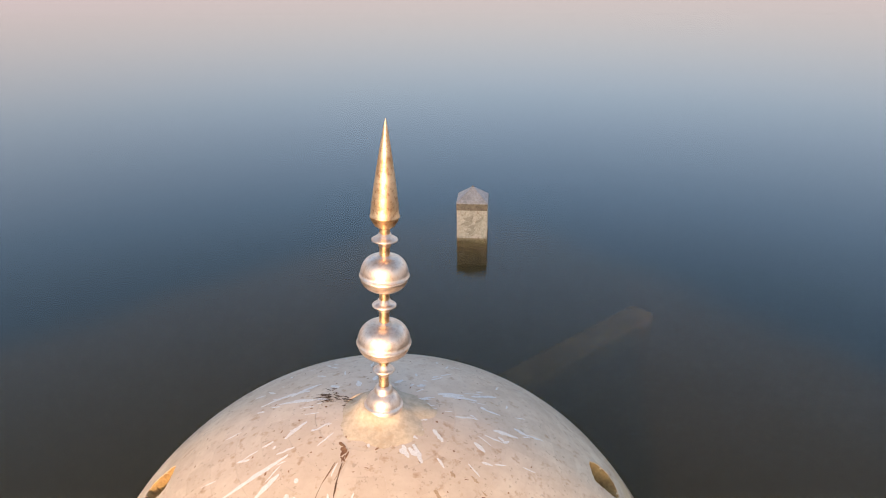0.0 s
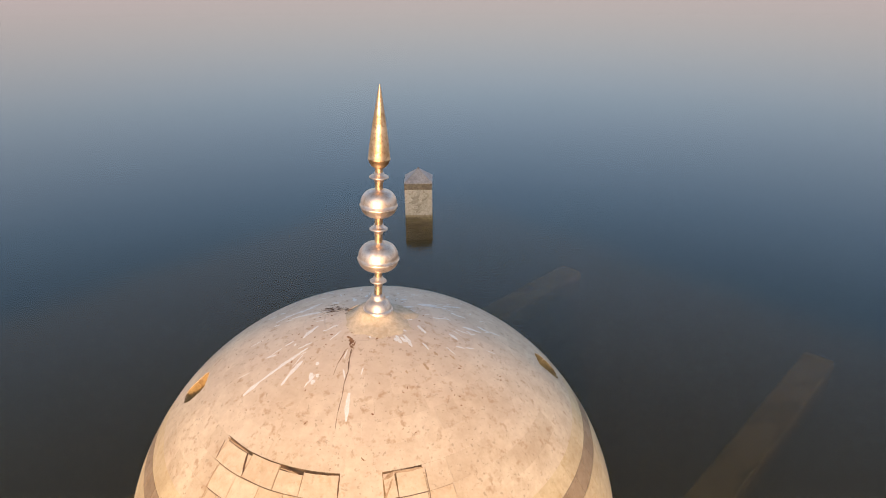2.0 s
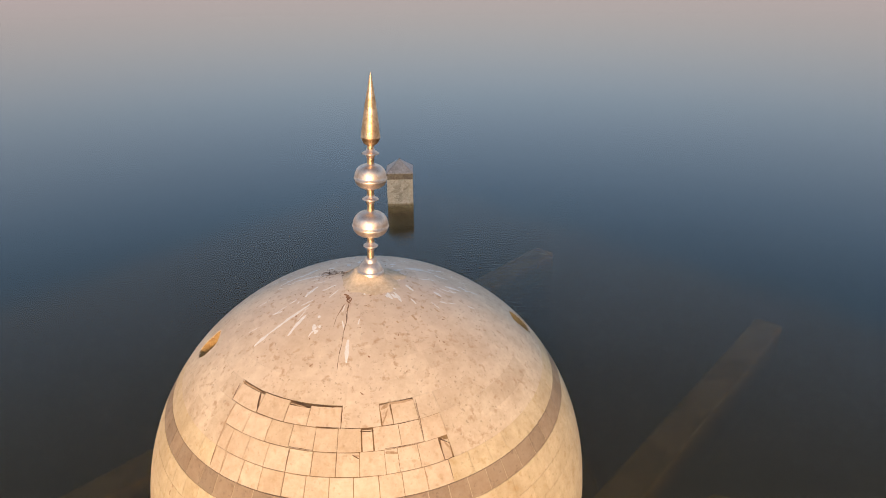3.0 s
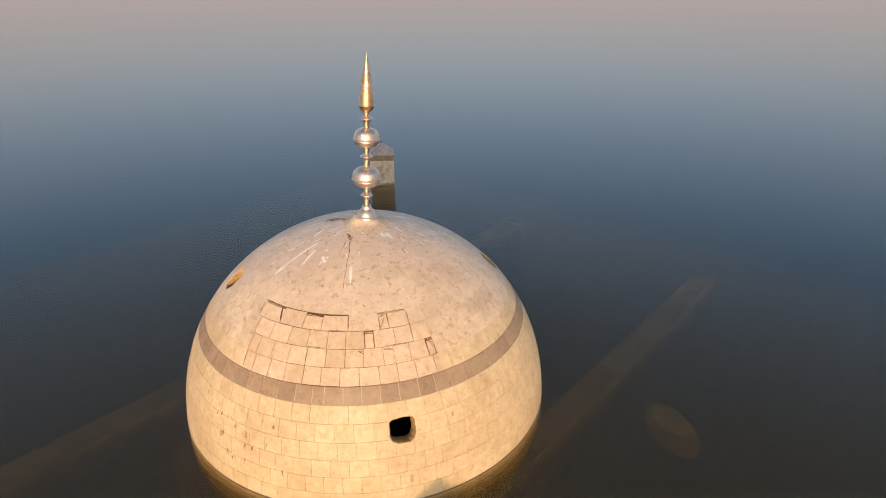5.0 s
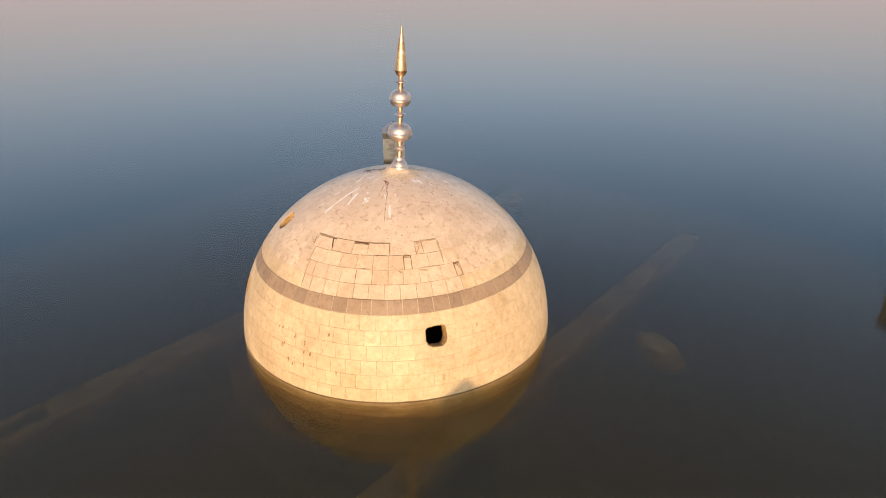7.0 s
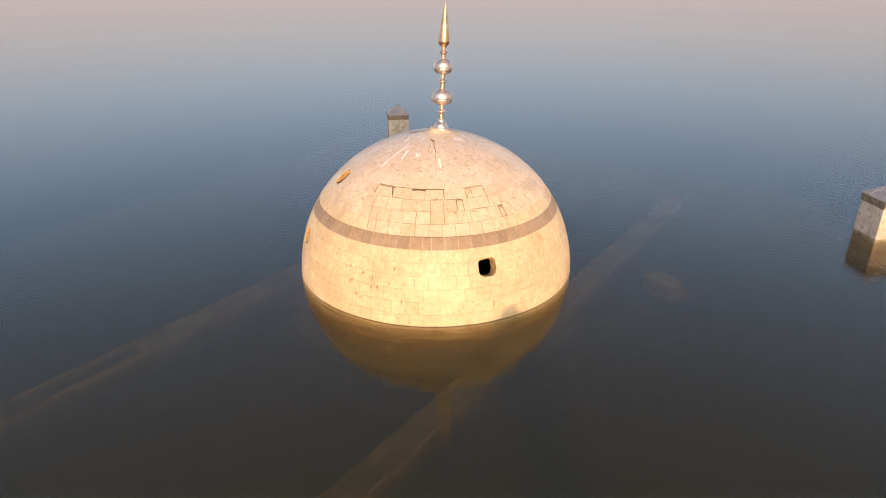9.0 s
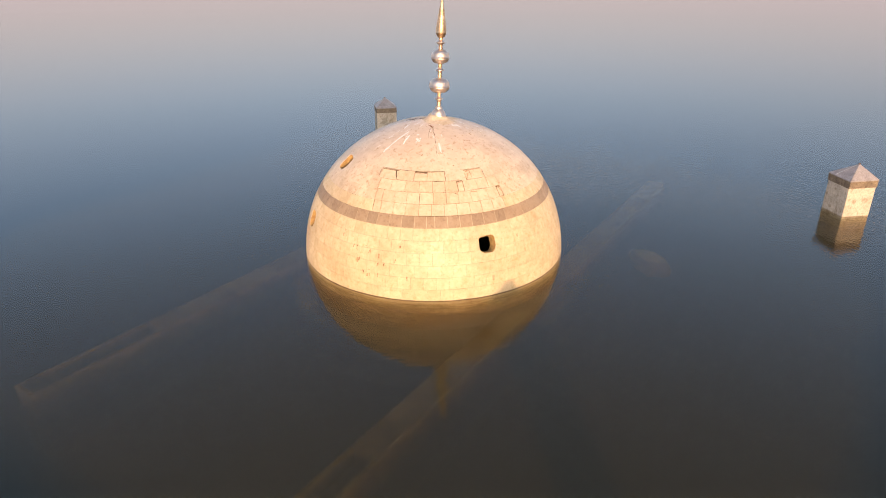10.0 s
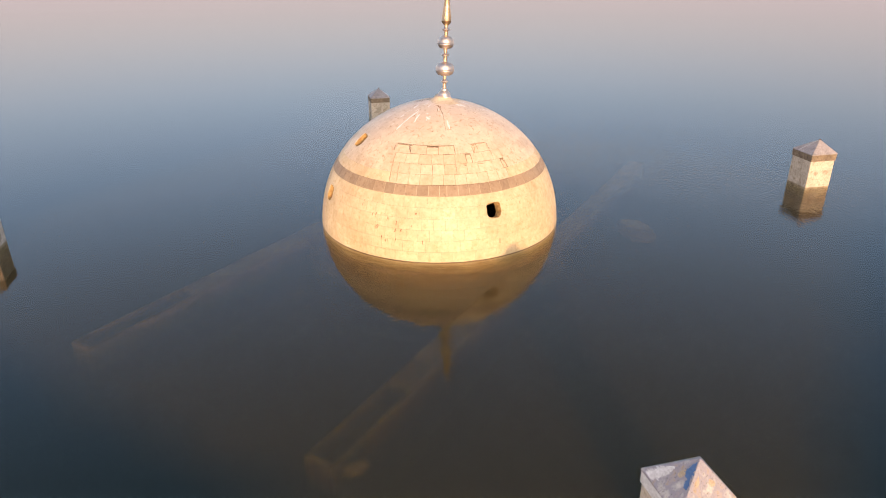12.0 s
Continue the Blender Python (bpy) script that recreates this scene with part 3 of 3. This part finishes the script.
def lump(name, m, rx, ry, rz, label, category, mat, seed, rough=0.12):
    bm = bmesh.new()
    bmesh.ops.create_icosphere(bm, subdivisions=4, radius=1)
    for v in bm.verts:
        v.co *= 1 + rough * noise.noise(v.co * 2.2 + Vector((seed, 0, 0))) + 0.4 * rough * noise.noise(v.co * 6 + Vector((0, seed, 0)))
        v.co = Vector((v.co.x * rx, v.co.y * ry, v.co.z * rz))
    ob = part(name, bm, mat, None, "", True)
    ob.matrix_basis = m
    return tagged(ob, label, category)


lump("sunken_mound", pose(6.2, -1.28, -0.68, 0, 0, 102), 0.80, 0.42, 0.30, "silted rounded mound lying under the brown water", "mound", SILTED, 3)
lump("sunken_rubble", pose(-3.80, -10.12, -0.60, 0, 0, 20), 0.24, 0.13, 0.12, "pale crumpled rubble under the water beside a wall", "rubble", SILTED, 5, 0.35)
bm = bmesh.new()
for i in range(11):
    bmesh.ops.create_icosphere(bm, subdivisions=1, radius=rng.uniform(0.003, 0.006), matrix=Matrix.Translation((-4.35 + rng.uniform(-0.6, 0.5), -11.15 + rng.uniform(-0.2, 0.3), 0.003)))
tagged(part("foam", bm, DROPPING), "tiny white flecks of foam floating on the lake", "foam", kind="stuff")


# ---- cladding ----
BAND_LOW, PITCH = 1.777, 0.298            # arc height of the brown band's lower edge, one course of tiles


def tile(a0, a1, width, mid, gap, out, cells=3, pierce_at=None):
    """One slab, bent to the dome, 20 mm thick, centred on azimuth mid; width in radians. pierce_at cuts the openings out of it."""
    bm = bmesh.new()
    h = gap / 2
    nu, nv = (26, 26) if pierce_at is not None else (cells, 3)
    top = []
    for j in range(nv + 1):
        a = a0 + h + (a1 - a0 - gap) * j / nv
        w = width - gap / max(radius_of(a), 0.15)
        top.append([bm.verts.new(on_dome(a, mid + w * (i / nu - 0.5), out)) for i in range(nu + 1)])
    keep = {}
    for j in range(nv):
        for i in range(nu):
            if pierce_at is not None and in_hole(a0 + (a1 - a0) * (j + 0.5) / nv, pierce_at + width * ((i + 0.5) / nu - 0.5), 0.004):
                continue
            keep[i, j] = bm.faces.new((top[j][i], top[j][i + 1], top[j + 1][i + 1], top[j + 1][i]))
    for f in bm.faces:
        f.smooth = True
    # sides go down to the masonry
    low = {}

    def under(v):
        if v not in low:
            d = Vector((v.co.x, v.co.y, max(0.15, v.co.z * 0.8))).normalized()
            low[v] = bm.verts.new(v.co - d * 0.024)
        return low[v]

    for e in [e for e in bm.edges if e.is_boundary]:
        f = e.link_faces[0]
        for l in f.loops:
            if l.edge == e:
                p, q = l.vert, l.link_loop_next.vert
        e.smooth = False
        bm.faces.new((q, p, under(p), under(q)))
    for v in [v for v in bm.verts if not v.link_faces]:
        bm.verts.remove(v)
    return bm


def cap_edge(az):
    """The arc height above which the older, browner cladding of the crown starts."""
    d = (math.degrees(az) + 90 + 180) % 360 - 180
    return BAND_LOW + PITCH * (5 if -42 < d < 31 else 2 + 0.5 * math.sin(d * 0.11))


# relaid slabs, course by course: joints in degrees from the side that faces -y, and by how much some tops are short (metres)
RELAID = {1: (-39.1, -35.0, -28.7, -22.8, -16.4, -10.6, -4.6, 1.4, 7.7, 13.6, 19.5, 26.2),
          2: (-39.6, -36.0, -29.6, -22.9, -16.5, -9.7, -3.2, 3.0, 9.7, 13.3, 19.0, 25.3, 28.2),
          3: (-40.6, -33.0, -24.8, -17.2, -10.0, -3.2, 3.5, 7.1, 14.7, 21.2, 28.4),
          4: (-43.2, -31.5, -21.0, -13.2, -2.5, 9.6, 13.5, 21.4, 28.9)}
SHORT = {(4, 0): 0.035, (4, 1): 0.008, (4, 2): 0.060, (4, 3): 0.022, (4, 4): -0.002, (4, 5): 0.020, (4, 6): 0.032, (3, 6): 0.024, (2, 11): 0.045}
BAND_JOINTS = (-40.7, -35.2, -29.4, -23.8, -18.0, -12.7, -9.1, -3.5, 2.0, 7.5, 13.1, 19.2, 24.5, 29.8, 35.3, 40.6, 46.2, 52.4)


def slabs_of(k, count, phase):
    """The slabs of one course: (middle azimuth, width in radians, number in the relaid patch or None)."""
    marks, out = RELAID.get(k) or (BAND_JOINTS if k == 0 else ()), []
    for i, (p, q) in enumerate(zip(marks, marks[1:])):
        out.append((radians((p + q) / 2 - 90), radians(q - p), i if k else None))
    start = radians(marks[-1] - 90) if marks else phase
    left = 2 * math.pi - (radians(marks[-1] - marks[0]) if marks else 0)
    n = round(left * count / (2 * math.pi))
    return out + [(start + left * (c + 0.5) / n, left / n, None) for c in range(n)]


CAPSTONE = marble("weathered_crown_marble", (0.675, 0.553, 0.396), (0.595, 0.472, 0.322), (0.40, 0.23, 0.115), (0.62, 0.485, 0.39), 0.70, 0.8, (0.28, 0.52), 0.7)
PATCH = marble("relaid_marble", (0.67, 0.525, 0.37), (0.58, 0.445, 0.29), (0.44, 0.27, 0.12), None, 0.4, 0.8)
rest = {}
shared = {}
for k in range(-9, 13):
    a0, a1 = BAND_LOW + k * PITCH, BAND_LOW + (k + 1) * PITCH
    if a1 > _arc[-1] - 0.30:
        break
    count = max(8, round(2 * math.pi * radius_of((a0 + a1) / 2) / (0.312 if k else 0.325)))
    phase = rng.random()
    for az, width, relaid in slabs_of(k, count, phase):
        d = (math.degrees(az) + 90 + 180) % 360 - 180
        repair, crown = relaid is not None, (a0 + a1) / 2 > cap_edge(az)
        mat = BAND if k == 0 else PATCH if repair else CAPSTONE if crown else MARBLE
        pierced = any(in_hole(a0 + PITCH * u, az + width * v) for u in (0, 0.25, 0.5, 0.75, 1) for v in (-0.5, -0.25, 0, 0.25, 0.5))
        out = 0.004 if crown and not (k == 5 and -46 < d < 35) else 0.0
        near = -62 < d < 62 and -5 <= k <= 8
        if repair:
            # settled slabs with open joints; the slips of broken slabs lean more
            slip = (k, relaid) in ((4, 5), (3, 6), (2, 11))
            flush = (k, relaid) in ((4, 4), (4, 7))
            bm = tile(a0, a1 - SHORT.get((k, relaid), 0.0), width * (0.86 if slip else 1.0), 0.0, 0.0025 if flush else rng.choice((0.006, 0.008, 0.011)), 0.004 if flush else rng.uniform(0.0, 0.006))
            ob = new("tile", mesh_of(bm, "tile", CAPSTONE if flush else mat))
            ob.parent = dome
            mid = on_dome((a0 + a1) / 2, 0)
            twist = 6.0 if (k, relaid) == (4, 5) else -7.0 if (k, relaid) == (2, 11) else 0.0 if flush else rng.uniform(-0.9, 0.9)
            skew = Matrix.Translation(mid) @ pose(0, 0, 0, twist, rng.uniform(-0.5, 0.5), rng.uniform(-0.5, 0.5)) @ Matrix.Translation(-mid)
            ob.matrix_basis = Matrix.Rotation(az, 4, "Z") @ skew
        elif near and not pierced:
            key = (k, mat.name, round(width, 4))
            if key not in shared:
                shared[key] = mesh_of(tile(a0, a1, width, 0.0, 0.013 if k == 0 else 0.0010 if crown else 0.0040, out), "tile", mat)
            ob = new("tile", shared[key])
            ob.parent = dome
            ob.matrix_basis = Matrix.Rotation(az, 4, "Z")
        else:
            bm = tile(a0, a1, width, az, 0.013 if k == 0 else 0.0010 if crown else 0.0040, out, pierce_at=az if pierced else None)
            if pierced:
                part("tile", bm, mat, dome, "broken marble tile at an opening")
            else:
                rest.setdefault(mat.name, (mat, []))[1].append(bm)
for mat, many in rest.values():
    verts, faces, smooth = [], [], []
    for bm in many:
        base = len(verts)
        bm.verts.index_update()
        verts += [v.co.copy() for v in bm.verts]
        for f in bm.faces:
            faces.append([base + v.index for v in f.verts])
            smooth.append(f.smooth)
        bm.free()
    me = bpy.data.meshes.new("cladding")
    me.from_pydata(verts, [], faces)
    me.polygons.foreach_set("use_smooth", [False] * len(smooth))
    me.materials.append(mat)
    ob = new("cladding", me)
    ob.parent = dome
    tagged(ob, kind="stuff")
# pale grout behind the brown band, and the cement round the finial's foot
part("band_grout", lathe([(radius_of(BAND_LOW + PITCH * t) - 0.004, float(np.interp(BAND_LOW + PITCH * t, _arc, _z)) - 0.004) for t in (0.01, 0.25, 0.5, 0.75, 0.99)], 180), GROUT, dome, "pale grout of the brown band", smooth=True)


def curved_patch(k0, k1, d0, d1, out, cells=(40, 24)):
    """A sheet bent to the dome between two courses and two directions."""
    bm = bmesh.new()
    rows = [[bm.verts.new(on_dome(BAND_LOW + PITCH * (k0 + (k1 - k0) * j / cells[1]), radians(d0 + (d1 - d0) * i / cells[0] - 90), out)) for i in range(cells[0] + 1)] for j in range(cells[1] + 1)]
    for p, q in zip(rows, rows[1:]):
        for i in range(cells[0]):
            bm.faces.new((p[i], p[i + 1], q[i + 1], q[i]))
    return bm


part("mortar_bed", curved_patch(1.02, 4.72, -42.4, 28.6, -0.009), MORTAR, dome, "ochre mortar between the relaid slabs", smooth=True)
mound = lathe([(0.56, 3.520), (0.46, 3.562), (0.37, 3.590), (0.30, 3.618), (0.255, 3.655), (0.225, 3.698), (0.20, 3.722), (0.0, 3.735)], 72)
for v in mound.verts:
    v.co.xy *= 1 + 0.55 * max(0.0, v.co.xy.length - 0.25) * (noise.noise(Vector((v.co.x * 4, v.co.y * 4, 2))) + 0.5 * noise.noise(Vector((v.co.x * 11, v.co.y * 11, 5)))) * (1 if v.co.z < 3.7 else 0)
    v.co.z = min(v.co.z, 3.74)
    v.co += Vector((0.10, -0.04, 0)) + 0.018 * Vector((noise.noise(v.co * 5), noise.noise(v.co * 5 + Vector((7, 0, 0))), 0.5 * noise.noise(v.co * 4 + Vector((0, 5, 0)))))
part("cement_mound", mound, CEMENT, dome, "rough yellowed cement round the finial", smooth=True)
line = lathe([(dome_radius(-0.02) + 0.0025, -0.02), (dome_radius(0.005) + 0.004, 0.005), (dome_radius(0.012) + 0.0015, 0.012)], 240)
for v in line.verts:
    if v.co.z > 0.01:
        v.co.z += 0.010 * noise.noise(Vector((v.co.x * 3, v.co.y * 3, 1)))
part("waterline_stain", line, WETLINE, dome, "dark wet line of the water level", smooth=True)
part("base_ledge", lathe([(3.60, -0.80), (4.06, -0.84), (4.10, -0.88), (4.10, -1.3), (4.14, -2.2)], 128), SILTED, dome, "silted ledge under the water")


# ---- droppings, cracks and rust on the crown ----
def stroke(bm, a0, z0, a1, z1, wide, proud=0.007, wobble=0.35):
    """A thin irregular ribbon from one place of the dome to another (arc height, azimuth in degrees)."""
    n = max(3, int((abs(a1 - a0) + abs(z1 - z0) * 0.03) / 0.05))
    left, right = [], []
    turn = ((z1 - z0 + 180) % 360) - 180
    for i in range(n + 1):
        t = i / n
        a, az = a0 + (a1 - a0) * t, radians(z0 + turn * t)
        r = max(radius_of(a), 0.2)
        da, dz = a1 - a0, radians(turn) * r
        s = math.hypot(da, dz) or 1
        w = wide * (0.25 + math.sin(math.pi * min(1, 0.12 + 0.8 * t)) * rng.uniform(1 - wobble, 1 + wobble)) / 2
        j = rng.uniform(-0.3, 0.3) * min(wide, 0.018)
        for row, sign in ((left, 1), (right, -1)):
            row.append(bm.verts.new(on_dome(a + (dz / s) * (sign * w + j), az - (da / s) * (sign * w + j) / r, proud)))
    for i in range(n):
        bm.faces.new((left[i], left[i + 1], right[i + 1], right[i]))


LIME = [(4.68, -138.3, 3.96, -141.7), (3.96, -141.7, 3.70, -142.4), (4.50, -131.4, 4.09, -129.8), (4.41, -118.9, 4.31, -117.5), (4.23, -93.6, 3.86, -92.8),
        (4.95, -15.7, 4.79, -21.7), (5.03, -49, 4.87, -50.9), (4.98, -40.7, 4.75, -44.9), (4.51, -9.9, 4.37, -12.5), (4.87, 34, 4.56, 30.3),
        (4.46, 30.1, 4.09, 31.7), (4.33, 3.9, 4.04, 4.9), (4.5, 169.9, 5.01, 166.3), (4.72, -152.5, 4.97, -162),
        (5.00, -52.2, 4.93, -52.2), (4.97, -45.3, 4.85, -45.3), (5.16, 29.7, 5.03, 15.9), (4.83, 30.8, 4.43, 26.0), (4.07, 9.9, 3.90, 8.5), (4.43, 20, 4.36, 19.4),
        (4.33, -114.8, 4.26, -114.8), (4.42, -114.5, 4.37, -114.5), (4.58, -120.1, 4.53, -120.1), (4.58, 162.6, 4.77, 144.1), (4.23, 169.6, 4.75, 154.7), (5.2, 120, 5.05, 118), (5.1, 100, 4.98, 98),
        (5.05, 140, 4.92, 143), (5.12, 74, 5.00, 70), (5.0, 52, 4.9, 50)]
bm = bmesh.new()
for a0, z0, a1, z1 in LIME:
    stroke(bm, a0, z0, a1, z1, 0.044)
for i in range(90):
    a, az = rng.uniform(3.9, 5.3), rng.choice((rng.uniform(-50, 70), rng.uniform(120, 230), rng.uniform(-180, 180)))
    ln = rng.uniform(0.03, 0.22)
    stroke(bm, a, az, a - ln, az + rng.uniform(-3, 3), rng.uniform(0.010, 0.026))
tagged(part("bird_dropping", bm, DROPPING, dome, "white bird droppings"), kind="stuff")
bm = bmesh.new()
for a0, z0, a1, z1, w in ((4.89, -99.9, 4.72, -98.6, 0.010), (4.72, -98.6, 4.54, -96.9, 0.013), (4.54, -96.9, 4.36, -97.3, 0.011), (4.36, -97.3, 4.18, -96.6, 0.008), (4.18, -96.6, 3.96, -96.9, 0.007), (3.96, -96.9, 3.75, -96.4, 0.005), (4.88, -105.2, 4.62, -106.0, 0.006), (4.62, -106, 4.44, -105.2, 0.005)):
    stroke(bm, a0, z0, a1, z1, w, 0.006)
part("crack", bm, CRACK, dome, "dark crack running down the crown")
bm = bmesh.new()
for a0, z0, a1, z1, w in ((5.10, -113, 5.07, -104, 0.030), (5.07, -106, 4.98, -104, 0.012), (5.03, -99, 4.94, -99, 0.014), (4.95, -103.5, 4.91, -98.5, 0.022), (4.92, -98, 4.70, -100, 0.006), (4.90, -104, 4.62, -106, 0.005), (5.06, -107, 5.00, -101, 0.045), (5.03, -103, 4.96, -104, 0.03), (4.98, -101, 4.90, -101, 0.016)):
    stroke(bm, a0, z0, a1, z1, w, 0.0065)
tagged(part("rust_run", bm, RUST, dome, "brown rust stains"), kind="stuff")
bm = bmesh.new()
for i in range(46):
    # blown dirt and twigs caught beside the finial's foot
    a, az = rng.uniform(5.02, 5.42), rng.gauss(158, 6)
    stroke(bm, a, az, a - rng.uniform(0.03, 0.13), az + rng.uniform(-3, 3), rng.uniform(0.005, 0.014), 0.0075, 0.6)
tagged(part("caught_dirt", bm, CRACK, dome, "dark dirt and twigs beside the finial"), kind="stuff")
bm = bmesh.new()
for a, az, wide in ((4.46, -60.7, 0.035), (4.44, -48.1, 0.045), (4.51, -35.3, 0.035), (4.33, -29.1, 0.04), (4.14, -30.9, 0.03), (0.50, -76.1, 0.075), (1.37, -62.2, 0.05), (1.10, -132.2, 0.022), (0.98, -131.8, 0.02), (0.84, -131.4, 0.03), (1.50, -140.2, 0.04), (1.36, -140.8, 0.03), (0.66, -125.8, 0.03), (0.55, -125.6, 0.035), (1.22, -128, 0.016), (0.9, -136, 0.018)):
    # small brown stains that ran a little way down
    for k in range(3):
        b, bz = a + rng.uniform(-0.02, 0.03), az + rng.uniform(-0.25, 0.25)
        stroke(bm, b, bz, b - wide * rng.uniform(0.8, 1.8), bz + rng.uniform(-0.2, 0.2), wide * rng.uniform(0.3, 0.8), 0.0062 + 0.0004 * k, 0.7)
tagged(part("ochre_stain", bm, STAIN, dome, "ochre stains on the marble"), kind="stuff")
bm = bmesh.new()
for a, az in ((1.21, -132.2), (0.89, -131.4), (0.91, -130.6), (1.17, -126.2), (1.08, -121.9), (0.88, -122.0), (0.89, -119.4), (0.63, -128.4), (0.56, -126.4), (0.60, -121.8), (1.34, -113.2), (0.62, -110.2), (1.19, -133.9), (1.02, -114.8)):
    # short dark runs on the lower courses
    for k in range(2):
        stroke(bm, a + rng.uniform(-0.02, 0.02), az + rng.uniform(-0.3, 0.3), a - rng.uniform(0.04, 0.12), az + rng.uniform(-0.5, 0.5), rng.uniform(0.007, 0.018), 0.006 + 0.0005 * k, 0.7)
for i in range(150):
    a, az = rng.uniform(3.2, 5.25), rng.uniform(-180, 180)
    ln = rng.uniform(0.012, 0.06)
    stroke(bm, a, az, a - ln * rng.uniform(-0.6, 1), az + math.degrees(ln * rng.uniform(-1, 1) / max(0.4, radius_of(a))), rng.uniform(0.006, 0.018), 0.0055, 0.6)
tagged(part("grime_fleck", bm, RUST, dome, "brown flecks of grime"), kind="stuff")
bm = bmesh.new()
# dark joints; those along the top course also paint the crown lip's shadow
for k0, d0, k1, d1, w in ((5.0, -31.4, 4.96, -21.2, 0.010), (4.97, -21.0, 4.86, -16.5, 0.016), (4.86, -16.5, 4.80, -13.4, 0.014), (4.90, -13.2, 4.94, -2.4, 0.012), (4.93, -2.6, 4.0, -2.6, 0.012), (4.02, -2.6, 4.0, 3.6, 0.006),
                          (3.86, 3.3, 3.84, 7.2, 0.012), (4.03, -10.2, 4.03, -3.2, 0.009), (3.05, -17.0, 3.05, -10.0, 0.008), (2.9, -16.6, 2.03, -16.4, 0.009), (1.02, -16.2, 1.02, -4.6, 0.007), (4.03, -31.6, 4.0, -20.6, 0.006),
                          (4.78, -44.0, 4.06, -42.8, 0.008), (5.02, -44.2, 4.98, -31.4, 0.007), (4.9, -33.2, 4.06, -31.3, 0.022), (4.86, 22.0, 3.1, 21.2, 0.006), (2.95, 25.2, 2.0, 25.3, 0.010), (2.98, 25.4, 2.62, 28.0, 0.012),
                          (2.0, 25.3, 2.04, 28.4, 0.007), (1.98, 26.2, 1.2, 26.2, 0.006), (2.9, 1.0, 2.72, 3.0, 0.010), (4.0, 9.6, 4.0, 21.4, 0.006), (3.05, 10.0, 3.02, 21.2, 0.005), (2.03, -39.5, 1.1, -39.0, 0.008)):
    stroke(bm, BAND_LOW + PITCH * k0, d0 - 90, BAND_LOW + PITCH * k1, d1 - 90, w, 0.0085, 0.5)
tagged(part("open_joint", bm, CRACK, dome, "dark open joints between the relaid slabs, with painted shadow under the crown lip"), kind="stuff")
bm = bmesh.new()
for k0, d0, k1, d1, w in ((4.72, 10.0, 4.95, 13.5, 0.035), (4.93, 13.0, 4.90, 21.4, 0.030), (4.05, 9.8, 4.7, 12.4, 0.018), (3.9, -40.9, 1.1, -38.8, 0.018), (3.9, -24.8, 3.1, -24.8, 0.012), (2.98, -36.0, 1.1, -34.9, 0.010), (1.9, 19.5, 1.05, 19.6, 0.014),
                          (2.88, 10.0, 2.80, 13.2, 0.040), (2.9, 1.6, 2.86, 3.0, 0.018), (4.95, -43.6, 4.9, -33.0, 0.014), (4.84, -20.6, 4.8, -14.0, 0.016), (2.0, -22.8, 1.1, -22.7, 0.008), (2.95, 26.4, 2.3, 27.8, 0.016)):
    stroke(bm, BAND_LOW + PITCH * k0, d0 - 90, BAND_LOW + PITCH * k1, d1 - 90, w, 0.0078, 0.5)
tagged(part("bare_mortar", bm, STAIN, dome, "ochre mortar and stains at the broken slabs"), kind="stuff")
